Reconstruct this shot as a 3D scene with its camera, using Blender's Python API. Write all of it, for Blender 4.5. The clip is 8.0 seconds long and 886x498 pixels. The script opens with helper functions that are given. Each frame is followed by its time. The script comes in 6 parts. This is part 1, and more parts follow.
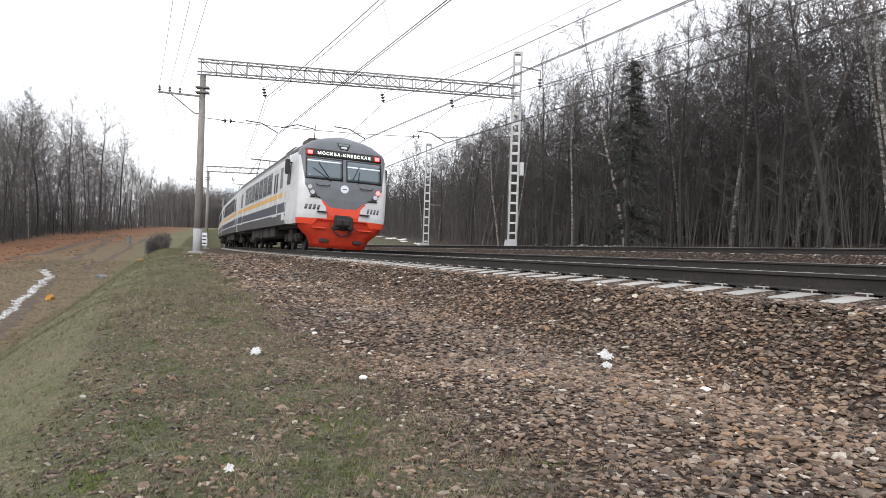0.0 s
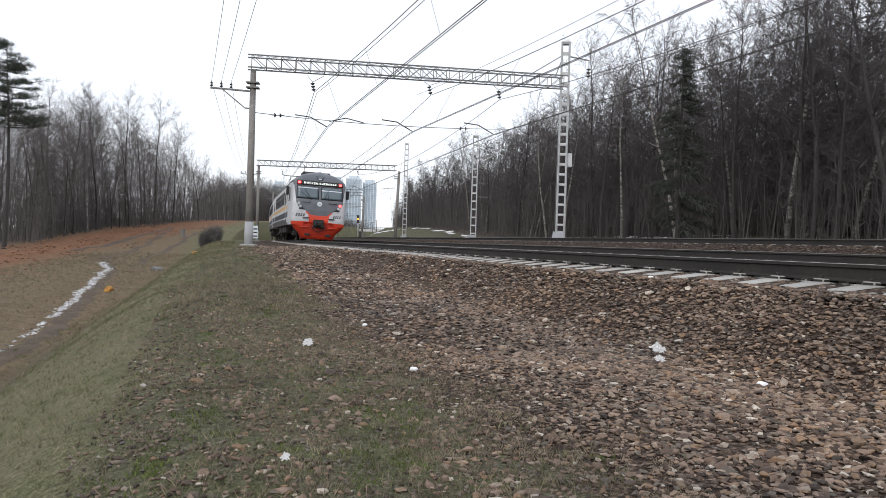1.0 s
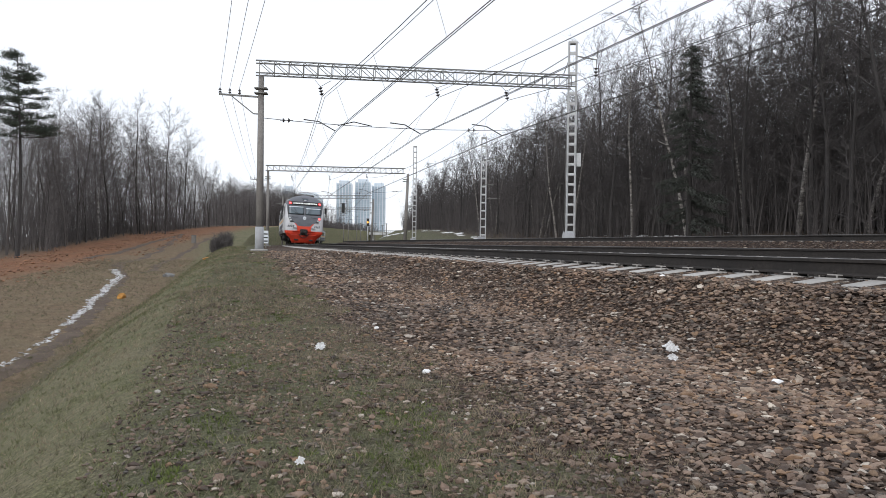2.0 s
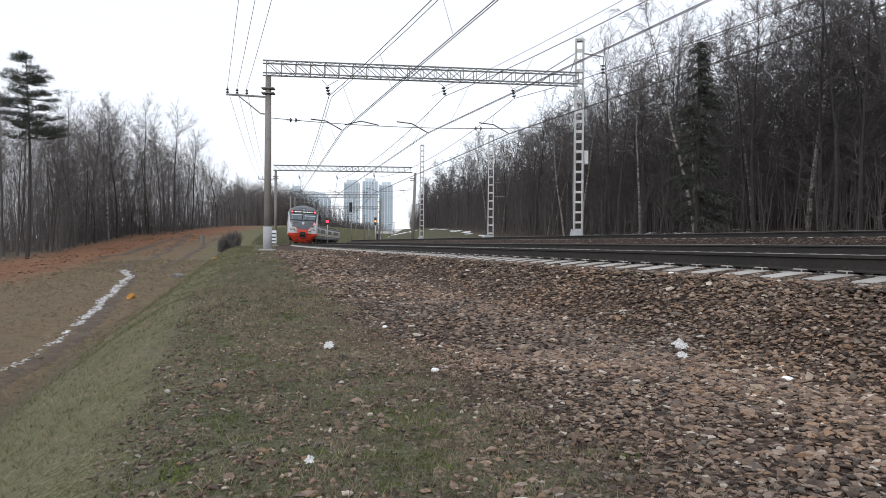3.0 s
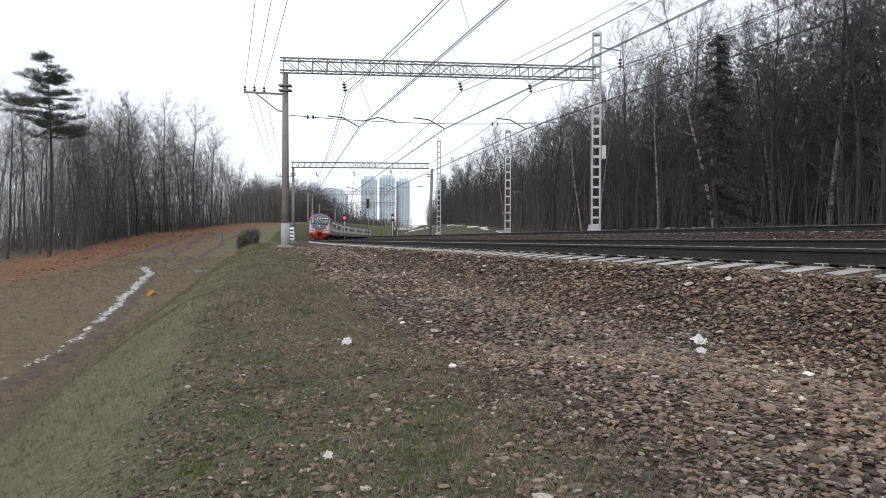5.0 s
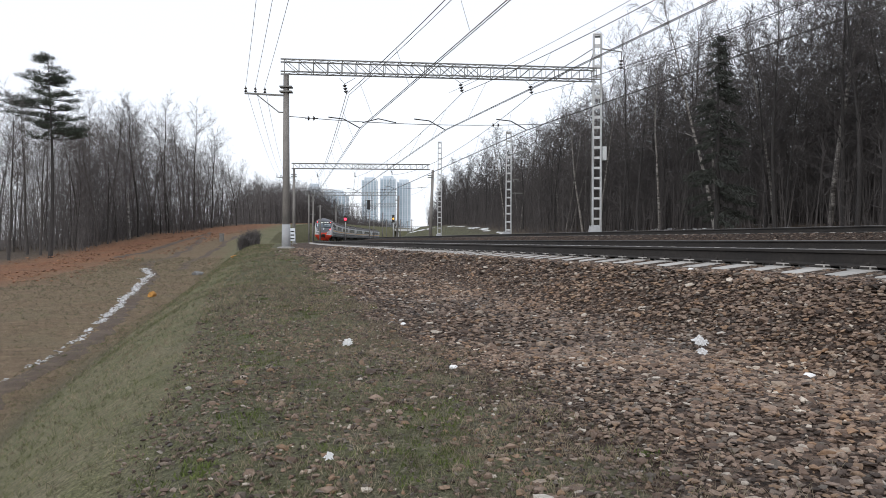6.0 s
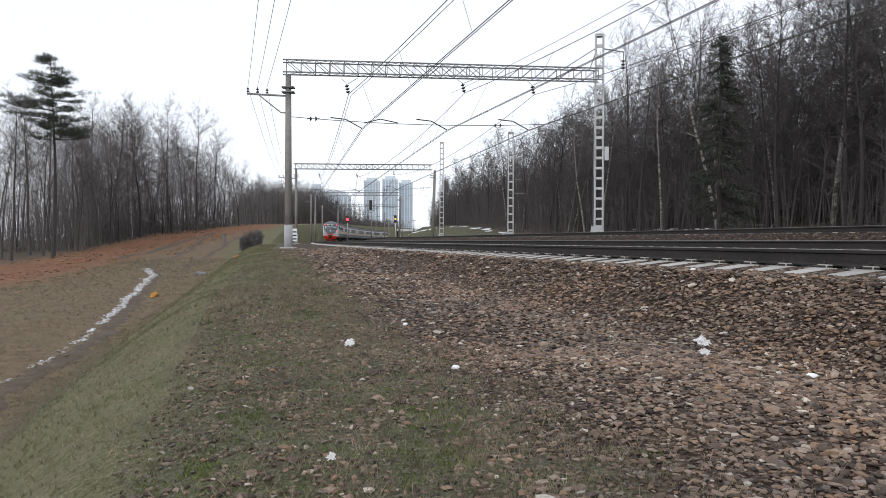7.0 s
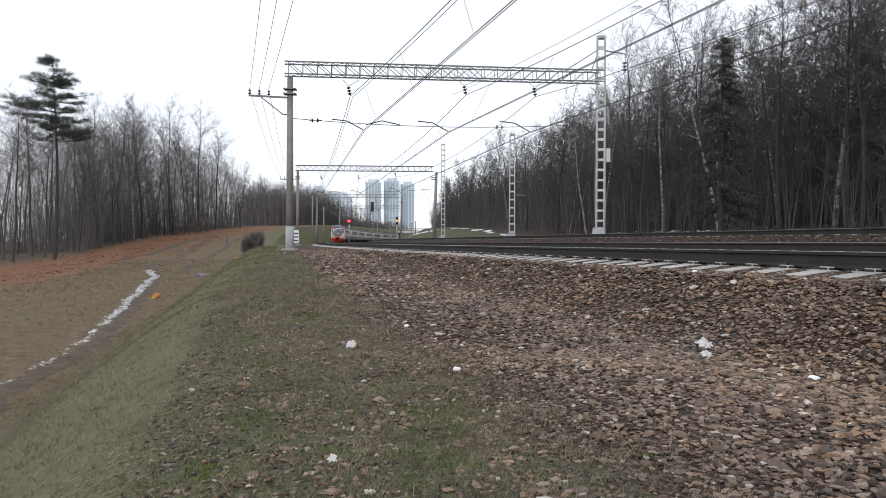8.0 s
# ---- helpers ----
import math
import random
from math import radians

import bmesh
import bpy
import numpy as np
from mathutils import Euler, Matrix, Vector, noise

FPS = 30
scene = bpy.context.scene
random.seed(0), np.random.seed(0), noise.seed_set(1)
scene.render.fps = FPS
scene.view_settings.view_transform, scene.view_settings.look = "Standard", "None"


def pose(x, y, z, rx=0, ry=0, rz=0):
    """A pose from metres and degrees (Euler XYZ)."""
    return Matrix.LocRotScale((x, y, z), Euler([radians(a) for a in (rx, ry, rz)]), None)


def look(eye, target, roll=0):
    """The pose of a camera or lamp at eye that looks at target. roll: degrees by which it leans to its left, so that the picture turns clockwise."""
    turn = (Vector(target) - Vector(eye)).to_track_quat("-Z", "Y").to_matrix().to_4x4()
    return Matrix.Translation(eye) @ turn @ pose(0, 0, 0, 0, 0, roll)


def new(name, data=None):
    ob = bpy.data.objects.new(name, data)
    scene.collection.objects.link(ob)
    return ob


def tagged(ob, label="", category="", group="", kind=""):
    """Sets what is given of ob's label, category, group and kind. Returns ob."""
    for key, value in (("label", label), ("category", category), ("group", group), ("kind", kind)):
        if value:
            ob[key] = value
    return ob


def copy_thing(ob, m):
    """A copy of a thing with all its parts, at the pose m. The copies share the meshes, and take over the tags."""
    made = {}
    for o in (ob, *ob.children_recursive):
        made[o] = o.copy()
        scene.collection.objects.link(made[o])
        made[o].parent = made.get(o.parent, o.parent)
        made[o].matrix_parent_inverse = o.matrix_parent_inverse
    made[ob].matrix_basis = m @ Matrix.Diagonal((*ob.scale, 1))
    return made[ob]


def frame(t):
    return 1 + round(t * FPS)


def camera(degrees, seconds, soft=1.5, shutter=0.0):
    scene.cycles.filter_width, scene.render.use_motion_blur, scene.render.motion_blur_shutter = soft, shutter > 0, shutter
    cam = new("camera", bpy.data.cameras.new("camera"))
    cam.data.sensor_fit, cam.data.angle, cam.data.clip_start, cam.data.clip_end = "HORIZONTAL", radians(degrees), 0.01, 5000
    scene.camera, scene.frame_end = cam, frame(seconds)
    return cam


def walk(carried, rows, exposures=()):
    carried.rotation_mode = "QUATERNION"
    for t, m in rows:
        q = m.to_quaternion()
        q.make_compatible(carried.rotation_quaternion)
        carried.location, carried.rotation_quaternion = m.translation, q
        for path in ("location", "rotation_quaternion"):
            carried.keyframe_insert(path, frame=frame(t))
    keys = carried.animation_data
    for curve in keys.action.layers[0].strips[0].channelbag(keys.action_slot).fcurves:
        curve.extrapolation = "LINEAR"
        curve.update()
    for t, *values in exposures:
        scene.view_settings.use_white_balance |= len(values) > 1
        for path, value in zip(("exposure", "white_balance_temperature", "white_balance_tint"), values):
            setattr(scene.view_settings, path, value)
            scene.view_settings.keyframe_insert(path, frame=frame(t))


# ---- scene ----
cam = camera(61.0, 8.0, soft=0.5)
EYE = 0.10
walk(cam, [
    (0.0, pose(0.03, 0, EYE, 90.29, -1.86, -6.55)),
    (0.5, pose(0.016, 0, EYE, 89.93, -2.01, -5.12)),
    (1.0, pose(0.006, 0, EYE, 89.58, -1.73, -2.97)),
    (2.5, pose(0, 0, EYE, 89.77, -0.62, -2.10)),
    (3.0, pose(0, 0, EYE, 89.60, -0.44, -1.63)),
    (3.5, pose(0, 0, EYE, 89.48, -0.32, -1.22)),
    (4.0, pose(0, 0, EYE, 89.31, -0.26, -0.80)),
    (4.5, pose(0, 0, EYE, 89.25, -0.20, -0.46)),
    (6.0, pose(0, 0, EYE, 89.37, -0.17, -0.27)),
    (6.5, pose(0, 0, EYE, 89.37, -0.18, -0.26)),
    (7.0, pose(0, 0, EYE, 89.39, -0.14, -0.11)),
    (7.5, pose(0, 0, EYE, 89.45, -0.18, 0.0)),
    (8.0, pose(0, 0, EYE, 89.52, -0.20, 0.0)),
], exposures=((0.0, 0.6, 6680, 10), (0.5, 0.24, 6560, 10), (1.0, 0.17, 6500, 10), (2.5, 0.13, 6450, 10), (8.0, 0.13, 6450, 10)))

# ---- light: a bright overcast day ----
world = bpy.data.worlds.new("sky")
scene.world = world
world.use_nodes = True
wn = world.node_tree
wn.nodes.clear()
w_out = wn.nodes.new("ShaderNodeOutputWorld")
w_bg = wn.nodes.new("ShaderNodeBackground")
w_mix = wn.nodes.new("ShaderNodeMix")
w_mix.data_type = "RGBA"
w_sky = wn.nodes.new("ShaderNodeTexSky")
w_sky.sky_type = "NISHITA"
w_sky.sun_disc = False
w_sky.sun_elevation = radians(24)
w_sky.sun_rotation = radians(200)
w_mix.inputs[0].default_value = 0.88
w_mix.inputs[7].default_value = (10.1, 10.5, 11.25, 1)
wn.links.new(w_sky.outputs[0], w_mix.inputs[6])
wn.links.new(w_mix.outputs[2], w_bg.inputs[0])
w_bg.inputs[1].default_value = 0.10
wn.links.new(w_bg.outputs[0], w_out.inputs[0])
sun = new("sun", bpy.data.lights.new("sun", "SUN"))
sun.data.energy, sun.data.angle, sun.data.color = 0.8, radians(25), (1.0, 0.97, 0.93)
sun.matrix_world = look((-20, -60, 40), (0, 0, 0))


# ---- materials ----
def nodes_of(name):
    m = bpy.data.materials.new(name)
    m.use_nodes = True
    return m, m.node_tree, m.node_tree.nodes["Principled BSDF"]


def ramp(nt, src, stops):
    r = nt.nodes.new("ShaderNodeValToRGB")
    while len(r.color_ramp.elements) < len(stops):
        r.color_ramp.elements.new(0.5)
    for el, (p, c) in zip(r.color_ramp.elements, stops):
        el.position, el.color = p, (*c, 1)
    nt.links.new(src, r.inputs[0])
    return r.outputs[0]


def noise_tex(nt, vec, scale, detail=4, rough=0.6):
    n = nt.nodes.new("ShaderNodeTexNoise")
    n.inputs["Scale"].default_value, n.inputs["Detail"].default_value, n.inputs["Roughness"].default_value = scale, detail, rough
    nt.links.new(vec, n.inputs["Vector"])
    return n.outputs[0]


def blend(nt, fac, a, b, mode="MIX"):
    m = nt.nodes.new("ShaderNodeMix")
    m.data_type, m.blend_type = "RGBA", mode
    for sock, v in ((m.inputs[0], fac), (m.inputs[6], a), (m.inputs[7], b)):
        if hasattr(v, "is_linked"):
            nt.links.new(v, sock)
        else:
            sock.default_value = v if not isinstance(v, tuple) else (*v, 1)
    return m.outputs[2]


def calc(nt, op, a, b=0.0, c=None, clamp=False):
    m = nt.nodes.new("ShaderNodeMath")
    m.operation, m.use_clamp = op, clamp
    for sock, v in zip(m.inputs, (a, b, c)):
        if v is None:
            continue
        if hasattr(v, "is_linked"):
            nt.links.new(v, sock)
        else:
            sock.default_value = v
    return m.outputs[0]


def bump(nt, bsdf, height, strength=0.4, dist=0.02):
    b = nt.nodes.new("ShaderNodeBump")
    b.inputs["Strength"].default_value, b.inputs["Distance"].default_value = strength, dist
    nt.links.new(height, b.inputs["Height"])
    nt.links.new(b.outputs[0], bsdf.inputs["Normal"])


def surface(name, base, dirt=None, rough=0.7, metal=0.0, fine=30.0, coarse=2.0, vary=0.35, relief=0.15, island=False, per_object=0.0):
    """A worn surface: base colour with fine grain, large stains towards dirt, and light relief."""
    m, nt, bsdf = nodes_of(name)
    co = nt.nodes.new("ShaderNodeTexCoord").outputs["Object"]
    a = noise_tex(nt, co, fine)
    b = noise_tex(nt, co, coarse, 5)
    dirt = dirt or tuple(c * 0.6 for c in base)
    dark, lite = tuple(c * (1 - vary) for c in base), tuple(min(1, c * (1 + vary)) for c in base)
    grain = ramp(nt, a, [(0.3, dark), (0.7, lite)])
    stain = calc(nt, "MULTIPLY", ramp(nt, b, [(0.45, (0, 0, 0)), (0.7, (1, 1, 1))]), 0.8)
    col = blend(nt, stain, grain, dirt)
    if island:
        g = nt.nodes.new("ShaderNodeNewGeometry").outputs["Random Per Island"]
        col = blend(nt, 1.0, col, ramp(nt, g, [(0.0, (0.55, 0.55, 0.55)), (1.0, (1.45, 1.4, 1.35))]), "MULTIPLY")
    if per_object:
        g = nt.nodes.new("ShaderNodeObjectInfo").outputs["Random"]
        lo, hi = 1 - per_object, 1 + per_object
        col = blend(nt, 1.0, col, ramp(nt, g, [(0.0, (lo, lo, lo)), (1.0, (hi, hi, hi))]), "MULTIPLY")
    nt.links.new(col, bsdf.inputs["Base Color"])
    bsdf.inputs["Roughness"].default_value, bsdf.inputs["Metallic"].default_value = rough, metal
    if relief:
        bump(nt, bsdf, a, relief, 0.01)
    return m


def plain(name, base, rough=0.4, metal=0.0, glow=0.0):
    m, nt, bsdf = nodes_of(name)
    bsdf.inputs["Base Color"].default_value = (*base, 1)
    bsdf.inputs["Roughness"].default_value, bsdf.inputs["Metallic"].default_value = rough, metal
    if glow:
        bsdf.inputs["Emission Color"].default_value = (*base, 1)
        bsdf.inputs["Emission Strength"].default_value = glow
    return m


M_CONCRETE = surface("weathered_concrete", (0.36, 0.35, 0.33), (0.2, 0.19, 0.18), 0.85, fine=25, coarse=1.2, vary=0.15)
M_SLEEPER = surface("sleeper_concrete", (0.4, 0.385, 0.365), (0.24, 0.215, 0.19), 0.85, fine=20, coarse=2.5, vary=0.15, per_object=0.15)
M_SLEEVE = surface("painted_concrete", (0.4, 0.41, 0.43), (0.3, 0.3, 0.3), 0.8, fine=18, coarse=1.5, vary=0.1)
M_POLE = surface("dark_concrete", (0.25, 0.235, 0.22), (0.16, 0.15, 0.14), 0.85, fine=15, coarse=0.8, vary=0.2)
M_RUST = surface("rusty_rail_steel", (0.034, 0.029, 0.026), (0.02, 0.018, 0.017), 0.8, 0.2, fine=20, coarse=1.5, vary=0.3)
M_SHINE = surface("polished_rail_head", (0.24, 0.235, 0.23), (0.13, 0.12, 0.11), 0.5, 0.7, fine=6, coarse=0.7, vary=0.15, relief=0)
M_GALV = surface("silver_painted_steel", (0.6, 0.61, 0.62), (0.42, 0.41, 0.4), 0.5, 0.15, fine=12, coarse=1.0, vary=0.12)
M_STEEL = surface("grey_truss_steel", (0.2, 0.2, 0.19), (0.11, 0.095, 0.085), 0.6, 0.3, fine=12, coarse=1.0, vary=0.25)
M_WIRE = plain("dark_wire", (0.07, 0.065, 0.06), 0.55, 0.4)
M_INSULATOR = plain("brown_glaze", (0.035, 0.028, 0.026), 0.3)


# ---- mesh tools ----
def part(name, bm, material, parent=None, label="", smooth=False):
    me = bpy.data.meshes.new(name)
    bm.normal_update()
    bm.to_mesh(me)
    bm.free()
    for m in (material if isinstance(material, (list, tuple)) else [material]):
        me.materials.append(m)
    if smooth:
        for p in me.polygons:
            p.use_smooth = True
    ob = new(name, me)
    ob.parent = parent
    if label:
        ob["label"] = label
    return ob


def box(bm, x0, x1, y0, y1, z0, z1, bevel=0.0, m=None, mat=0):
    """A block between the given limits, turned by m, with bevelled edges."""
    r = bmesh.ops.create_cube(bm, size=1.0)
    vs = r["verts"]
    for v in vs:
        v.co = Vector(((x0 + x1) / 2 + v.co.x * (x1 - x0), (y0 + y1) / 2 + v.co.y * (y1 - y0), (z0 + z1) / 2 + v.co.z * (z1 - z0)))
    if m is not None:
        for v in vs:
            v.co = m @ v.co
    faces = {f for v in vs for f in v.link_faces}
    for f in faces:
        f.material_index = mat
    if bevel:
        edges = list({e for v in vs for e in v.link_edges})
        bmesh.ops.bevel(bm, geom=edges, offset=bevel, segments=1, affect="EDGES")
    return vs


def rod(bm, a, b, r0, r1=None, sides=8, mat=0):
    """A tapered round bar from a to b."""
    r1 = r0 if r1 is None else r1
    a, b = Vector(a), Vector(b)
    d = b - a
    q = d.to_track_quat("Z", "Y").to_matrix()
    rings = []
    for p, r in ((a, r0), (b, r1)):
        rings.append([bm.verts.new(p + q @ Vector((r * math.cos(2 * math.pi * i / sides), r * math.sin(2 * math.pi * i / sides), 0))) for i in range(sides)])
    for i in range(sides):
        f = bm.faces.new((rings[0][i], rings[0][(i + 1) % sides], rings[1][(i + 1) % sides], rings[1][i]))
        f.smooth, f.material_index = sides > 5, mat
    for ring in (list(reversed(rings[0])), rings[1]):
        f = bm.faces.new(ring)
        f.material_index = mat


def bar(bm, a, b, w, h=None, mat=0):
    """A square bar from a to b."""
    a, b = Vector(a), Vector(b)
    d = b - a
    q = d.to_track_quat("Z", "Y").to_matrix().to_4x4()
    h = w if h is None else h
    box(bm, -w / 2, w / 2, -h / 2, h / 2, 0, d.length, 0, Matrix.Translation(a) @ q, mat)


def lerp(x, table):
    """Piecewise straight lookup in ((x, value), ...)."""
    return float(np.interp(x, [p[0] for p in table], [p[1] for p in table]))


# ---- the line of the railway ----
def line_x(y):
    """The nearest track's centre: x where the line passes y, straight beyond both ends."""
    q = min(max(y, -30.0), 420.0)
    x = 6.725 - 0.2881 * q + 0.0006037 * q * q + 0.92 * math.exp(-max(q, 0) / 20)
    return x + (y - q) * line_slope(q)


def line_slope(y):
    q = min(max(y, -30.0), 420.0)
    return -0.2881 + 0.0012074 * q - (0.046 * math.exp(-q / 20) if q > 0 else 0.046)


def track_point(y, u, z=0.0):
    """A point beside the line: u metres to the left of the nearest track's centre."""
    th = math.atan(line_slope(y))
    return Vector((line_x(y) - u * math.cos(th), y + u * math.sin(th), z))


TRACKS = ((0.0, 0.02, 0.07), (-4.8, 0.13, 0.05), (-9.7, 0.52, 0.03))  # offset, height of the outer rail's head, cant
# ---- ground ----
SHOULDER = ((-40, -1.05), (0, -1.02), (8, -0.95), (20, -0.72), (30, -0.5), (41, -0.34), (60, -0.32), (400, -0.32))
MEADOW = ((-60, -3.1), (0, -2.95), (40, -2.65), (65, -2.1), (90, -1.1), (125, 1.2), (170, 3.6), (260, 6.0), (600, 8.0))
GRAVEL = ((0, 5.6), (5, 5.5), (8, 5.45), (12, 5.25), (18, 4.9), (34, 4.5), (41, 4.2), (60, 3.5), (300, 3.0))
TURF = ((0, 7.8), (6, 7.67), (8, 7.46), (11, 7.33), (20, 7.1), (24, 6.6), (38, 5.2), (60, 4.8), (300, 4.6))
CREST = ((-40, 8.0), (10, 7.7), (41, 6.3), (60, 6.8), (100, 7.6), (300, 8.0))


def smooth_max(a, b, k):
    h = max(k - abs(a - b), 0) / k
    return max(a, b) + h * h * k * 0.25


def ground_z(u, y):
    """Height of the ground u metres left of the line, at y."""
    s = lerp(y, SHOULDER)
    if u >= 0:
        if u < 0.95:
            z = -0.228 + 0.0437 * u
        elif u < 1.65:
            z = -0.186 - 0.115 * (u - 0.95)
        else:
            z = smooth_max(-0.267 - (u - 1.65) / 1.45, s - 0.012 * (u - 3), 0.15)
        c = lerp(y, CREST)
        if u > c - 1:
            q = u - (c - 1)
            slope = s - 0.012 * (u - 3) - (0.2 * q * q if q < 1.8 else 0.648 + 0.72 * (q - 1.8))
            m = lerp(y, MEADOW) - min(9.0, max(0.0, u - 36) * 0.14)
            ditch = 0.22 * math.exp(-((u - c - 2.6) / 0.45) ** 2) * max(0, min(1, (60 - y) / 30))
            z = min(z, smooth_max(slope, m - ditch, 0.5)) if slope > m else smooth_max(slope, m - ditch, 0.5)
    else:
        bank = lerp(y, ((90, 0.0), (150, 2.4), (220, 4.0), (500, 6.0)))
        z = lerp(-u, ((0, -0.228), (1.7, -0.295), (2.4, -0.35), (3.1, -0.07), (6.4, -0.17), (7.1, -0.2), (8.0, 0.33), (11.4, 0.295), (12.8, -0.45),
                      (16, -0.5 + bank * 0.35), (22, 0.2 + bank), (31, 1.0 + bank), (40, 1.8 + bank), (60, 2.6 + bank), (140, 3.5 + bank), (900, 6)))
    return z


def ground_at(x, y):
    """Height of the ground at x, y."""
    v = y
    for _ in range(3):
        th = math.atan(line_slope(v))
        u = (line_x(v) - x) * math.cos(th) - (y - v) * math.sin(th) * 0
        v = y - u * math.sin(th) if abs(u) < 60 else y
    th = math.atan(line_slope(v))
    p = track_point(v, 0)
    u = -(x - p.x) * math.cos(th) + (y - p.y) * math.sin(th)
    return ground_z(u, v) + roughness(x, y, u), u, v


def roughness(x, y, u):
    a = noise.noise((x * 0.25, y * 0.25, 0.3)) * 0.10 + noise.noise((x * 1.3, y * 1.3, 7.7)) * 0.035
    k = max(0.0, min(1.0, (u - 1.6) / 3.0)) if u > 0 else (0.1 if u > -13 else 1.0)
    far = 1.0 + 2.0 * max(0.0, min(1.0, (abs(u) - 14) / 20))
    return a * k * far


def build_ground():
    us = [-900, -500, -300, -200, -140, -100, -80, -65, -55, -48, -42, -37, -33, -29, -25, -22, -19, -17, -15, -14]
    us += [round(-13.2 + 0.4 * i, 3) for i in range(32)]
    us += [round(-0.4 + 0.22 * i, 3) for i in range(66)]
    us += [14.5, 15, 15.6, 16.3, 17, 18, 19, 20, 21.5, 23, 25, 27, 29, 31, 34, 37, 40, 44, 48, 53, 60, 70, 85, 105, 130, 170, 240, 350, 550, 900]
    us = sorted(set(us))
    vs, v, step = [-900.0, -600.0, -400.0, -260.0, -170.0, -110.0, -75.0, -55.0, -42.0], -34.0, 2.0
    while v < 2600:
        vs.append(v)
        step = 2.0 if v < -4 else (0.25 if v < 14 else (0.5 if v < 45 else max(1.2, (v - 45) * 0.03 + 0.6)))
        v += step
    verts, zone, extra = [], [], []
    for v in vs:
        th = math.atan(line_slope(v))
        for u in us:
            # far from the line the rows run straight across, so that they never cross on the inside of the curve
            k = math.sin(th) * max(-14.0, min(14.0, u))
            x, y = line_x(v) - u * math.cos(th), v + k
            z = ground_z(u, v) + roughness(x, y, u)
            verts.append((x, y, z))
            c = lerp(v, CREST)
            gravel = 0.0
            if u > 0:
                edge = lerp(v, GRAVEL)
                gravel = max(0.0, min(1.0, (edge - u) / 1.6 + 0.5))
            elif u > -13.5:
                gravel = 1.0
            soil = math.exp(-((u - lerp(v, ((0, 28), (50, 24.8), (70, 24.0), (94, 23.8), (115, 21.5), (150, 18)))) / lerp(v, ((0, 4.5), (50, 5.0), (94, 5.4), (115, 7.0), (150, 7)))) ** 4) if u > c else 0.0
            leaf = max(0.0, min(1.0, (-u - 24) / 4)) if u < 0 else max(0.0, min(1.0, (u - lerp(v, ((0, 29), (70, 27), (130, 24), (170, 17), (250, 16)))) / 4))
            brown = max(0.0, min(1.0, (u - c - 2.3) / 0.8)) * (1 - max(0.0, min(1.0, (v - 75) / 30)) * (0.0 if u > 12 else 0.8)) if u > 0 else 0.0
            gully = math.exp(-((u - c - 2.55 - 0.25 * noise.noise((v * 0.4, 0, 5))) / 0.4) ** 2) * max(0.0, min(1.0, (58 - v) / 12)) if u > 0 else 0.0
            extra.append((brown, gully, 1.0 if -11.6 < u < 1.0 else 0.0))
            zone.append((gravel, soil, leaf, max(0.0, min(1.0, (lerp(v, TURF) + 0.25 * noise.noise((x * 0.9, y * 0.9, 4.0)) - u) / 0.5 + 0.5))))
    n = len(us)
    faces = [(j * n + i, (j + 1) * n + i, (j + 1) * n + i + 1, j * n + i + 1) for j in range(len(vs) - 1) for i in range(n - 1)]
    me = bpy.data.meshes.new("ground")
    me.from_pydata(verts, [], faces)
    att = me.color_attributes.new("zone", "FLOAT_COLOR", "POINT")
    att.data.foreach_set("color", np.array(zone, dtype=np.float32).ravel())
    field = me.attributes.new("field", "FLOAT_VECTOR", "POINT")
    field.data.foreach_set("vector", np.array(extra, dtype=np.float32).ravel())
    for p in me.polygons:
        p.use_smooth = True
    me.materials.append(ground_material())
    ob = new("ground", me)
    tagged(ob, "railway embankment of brown gravel, worn grass and bare soil", "ground", kind="structure")


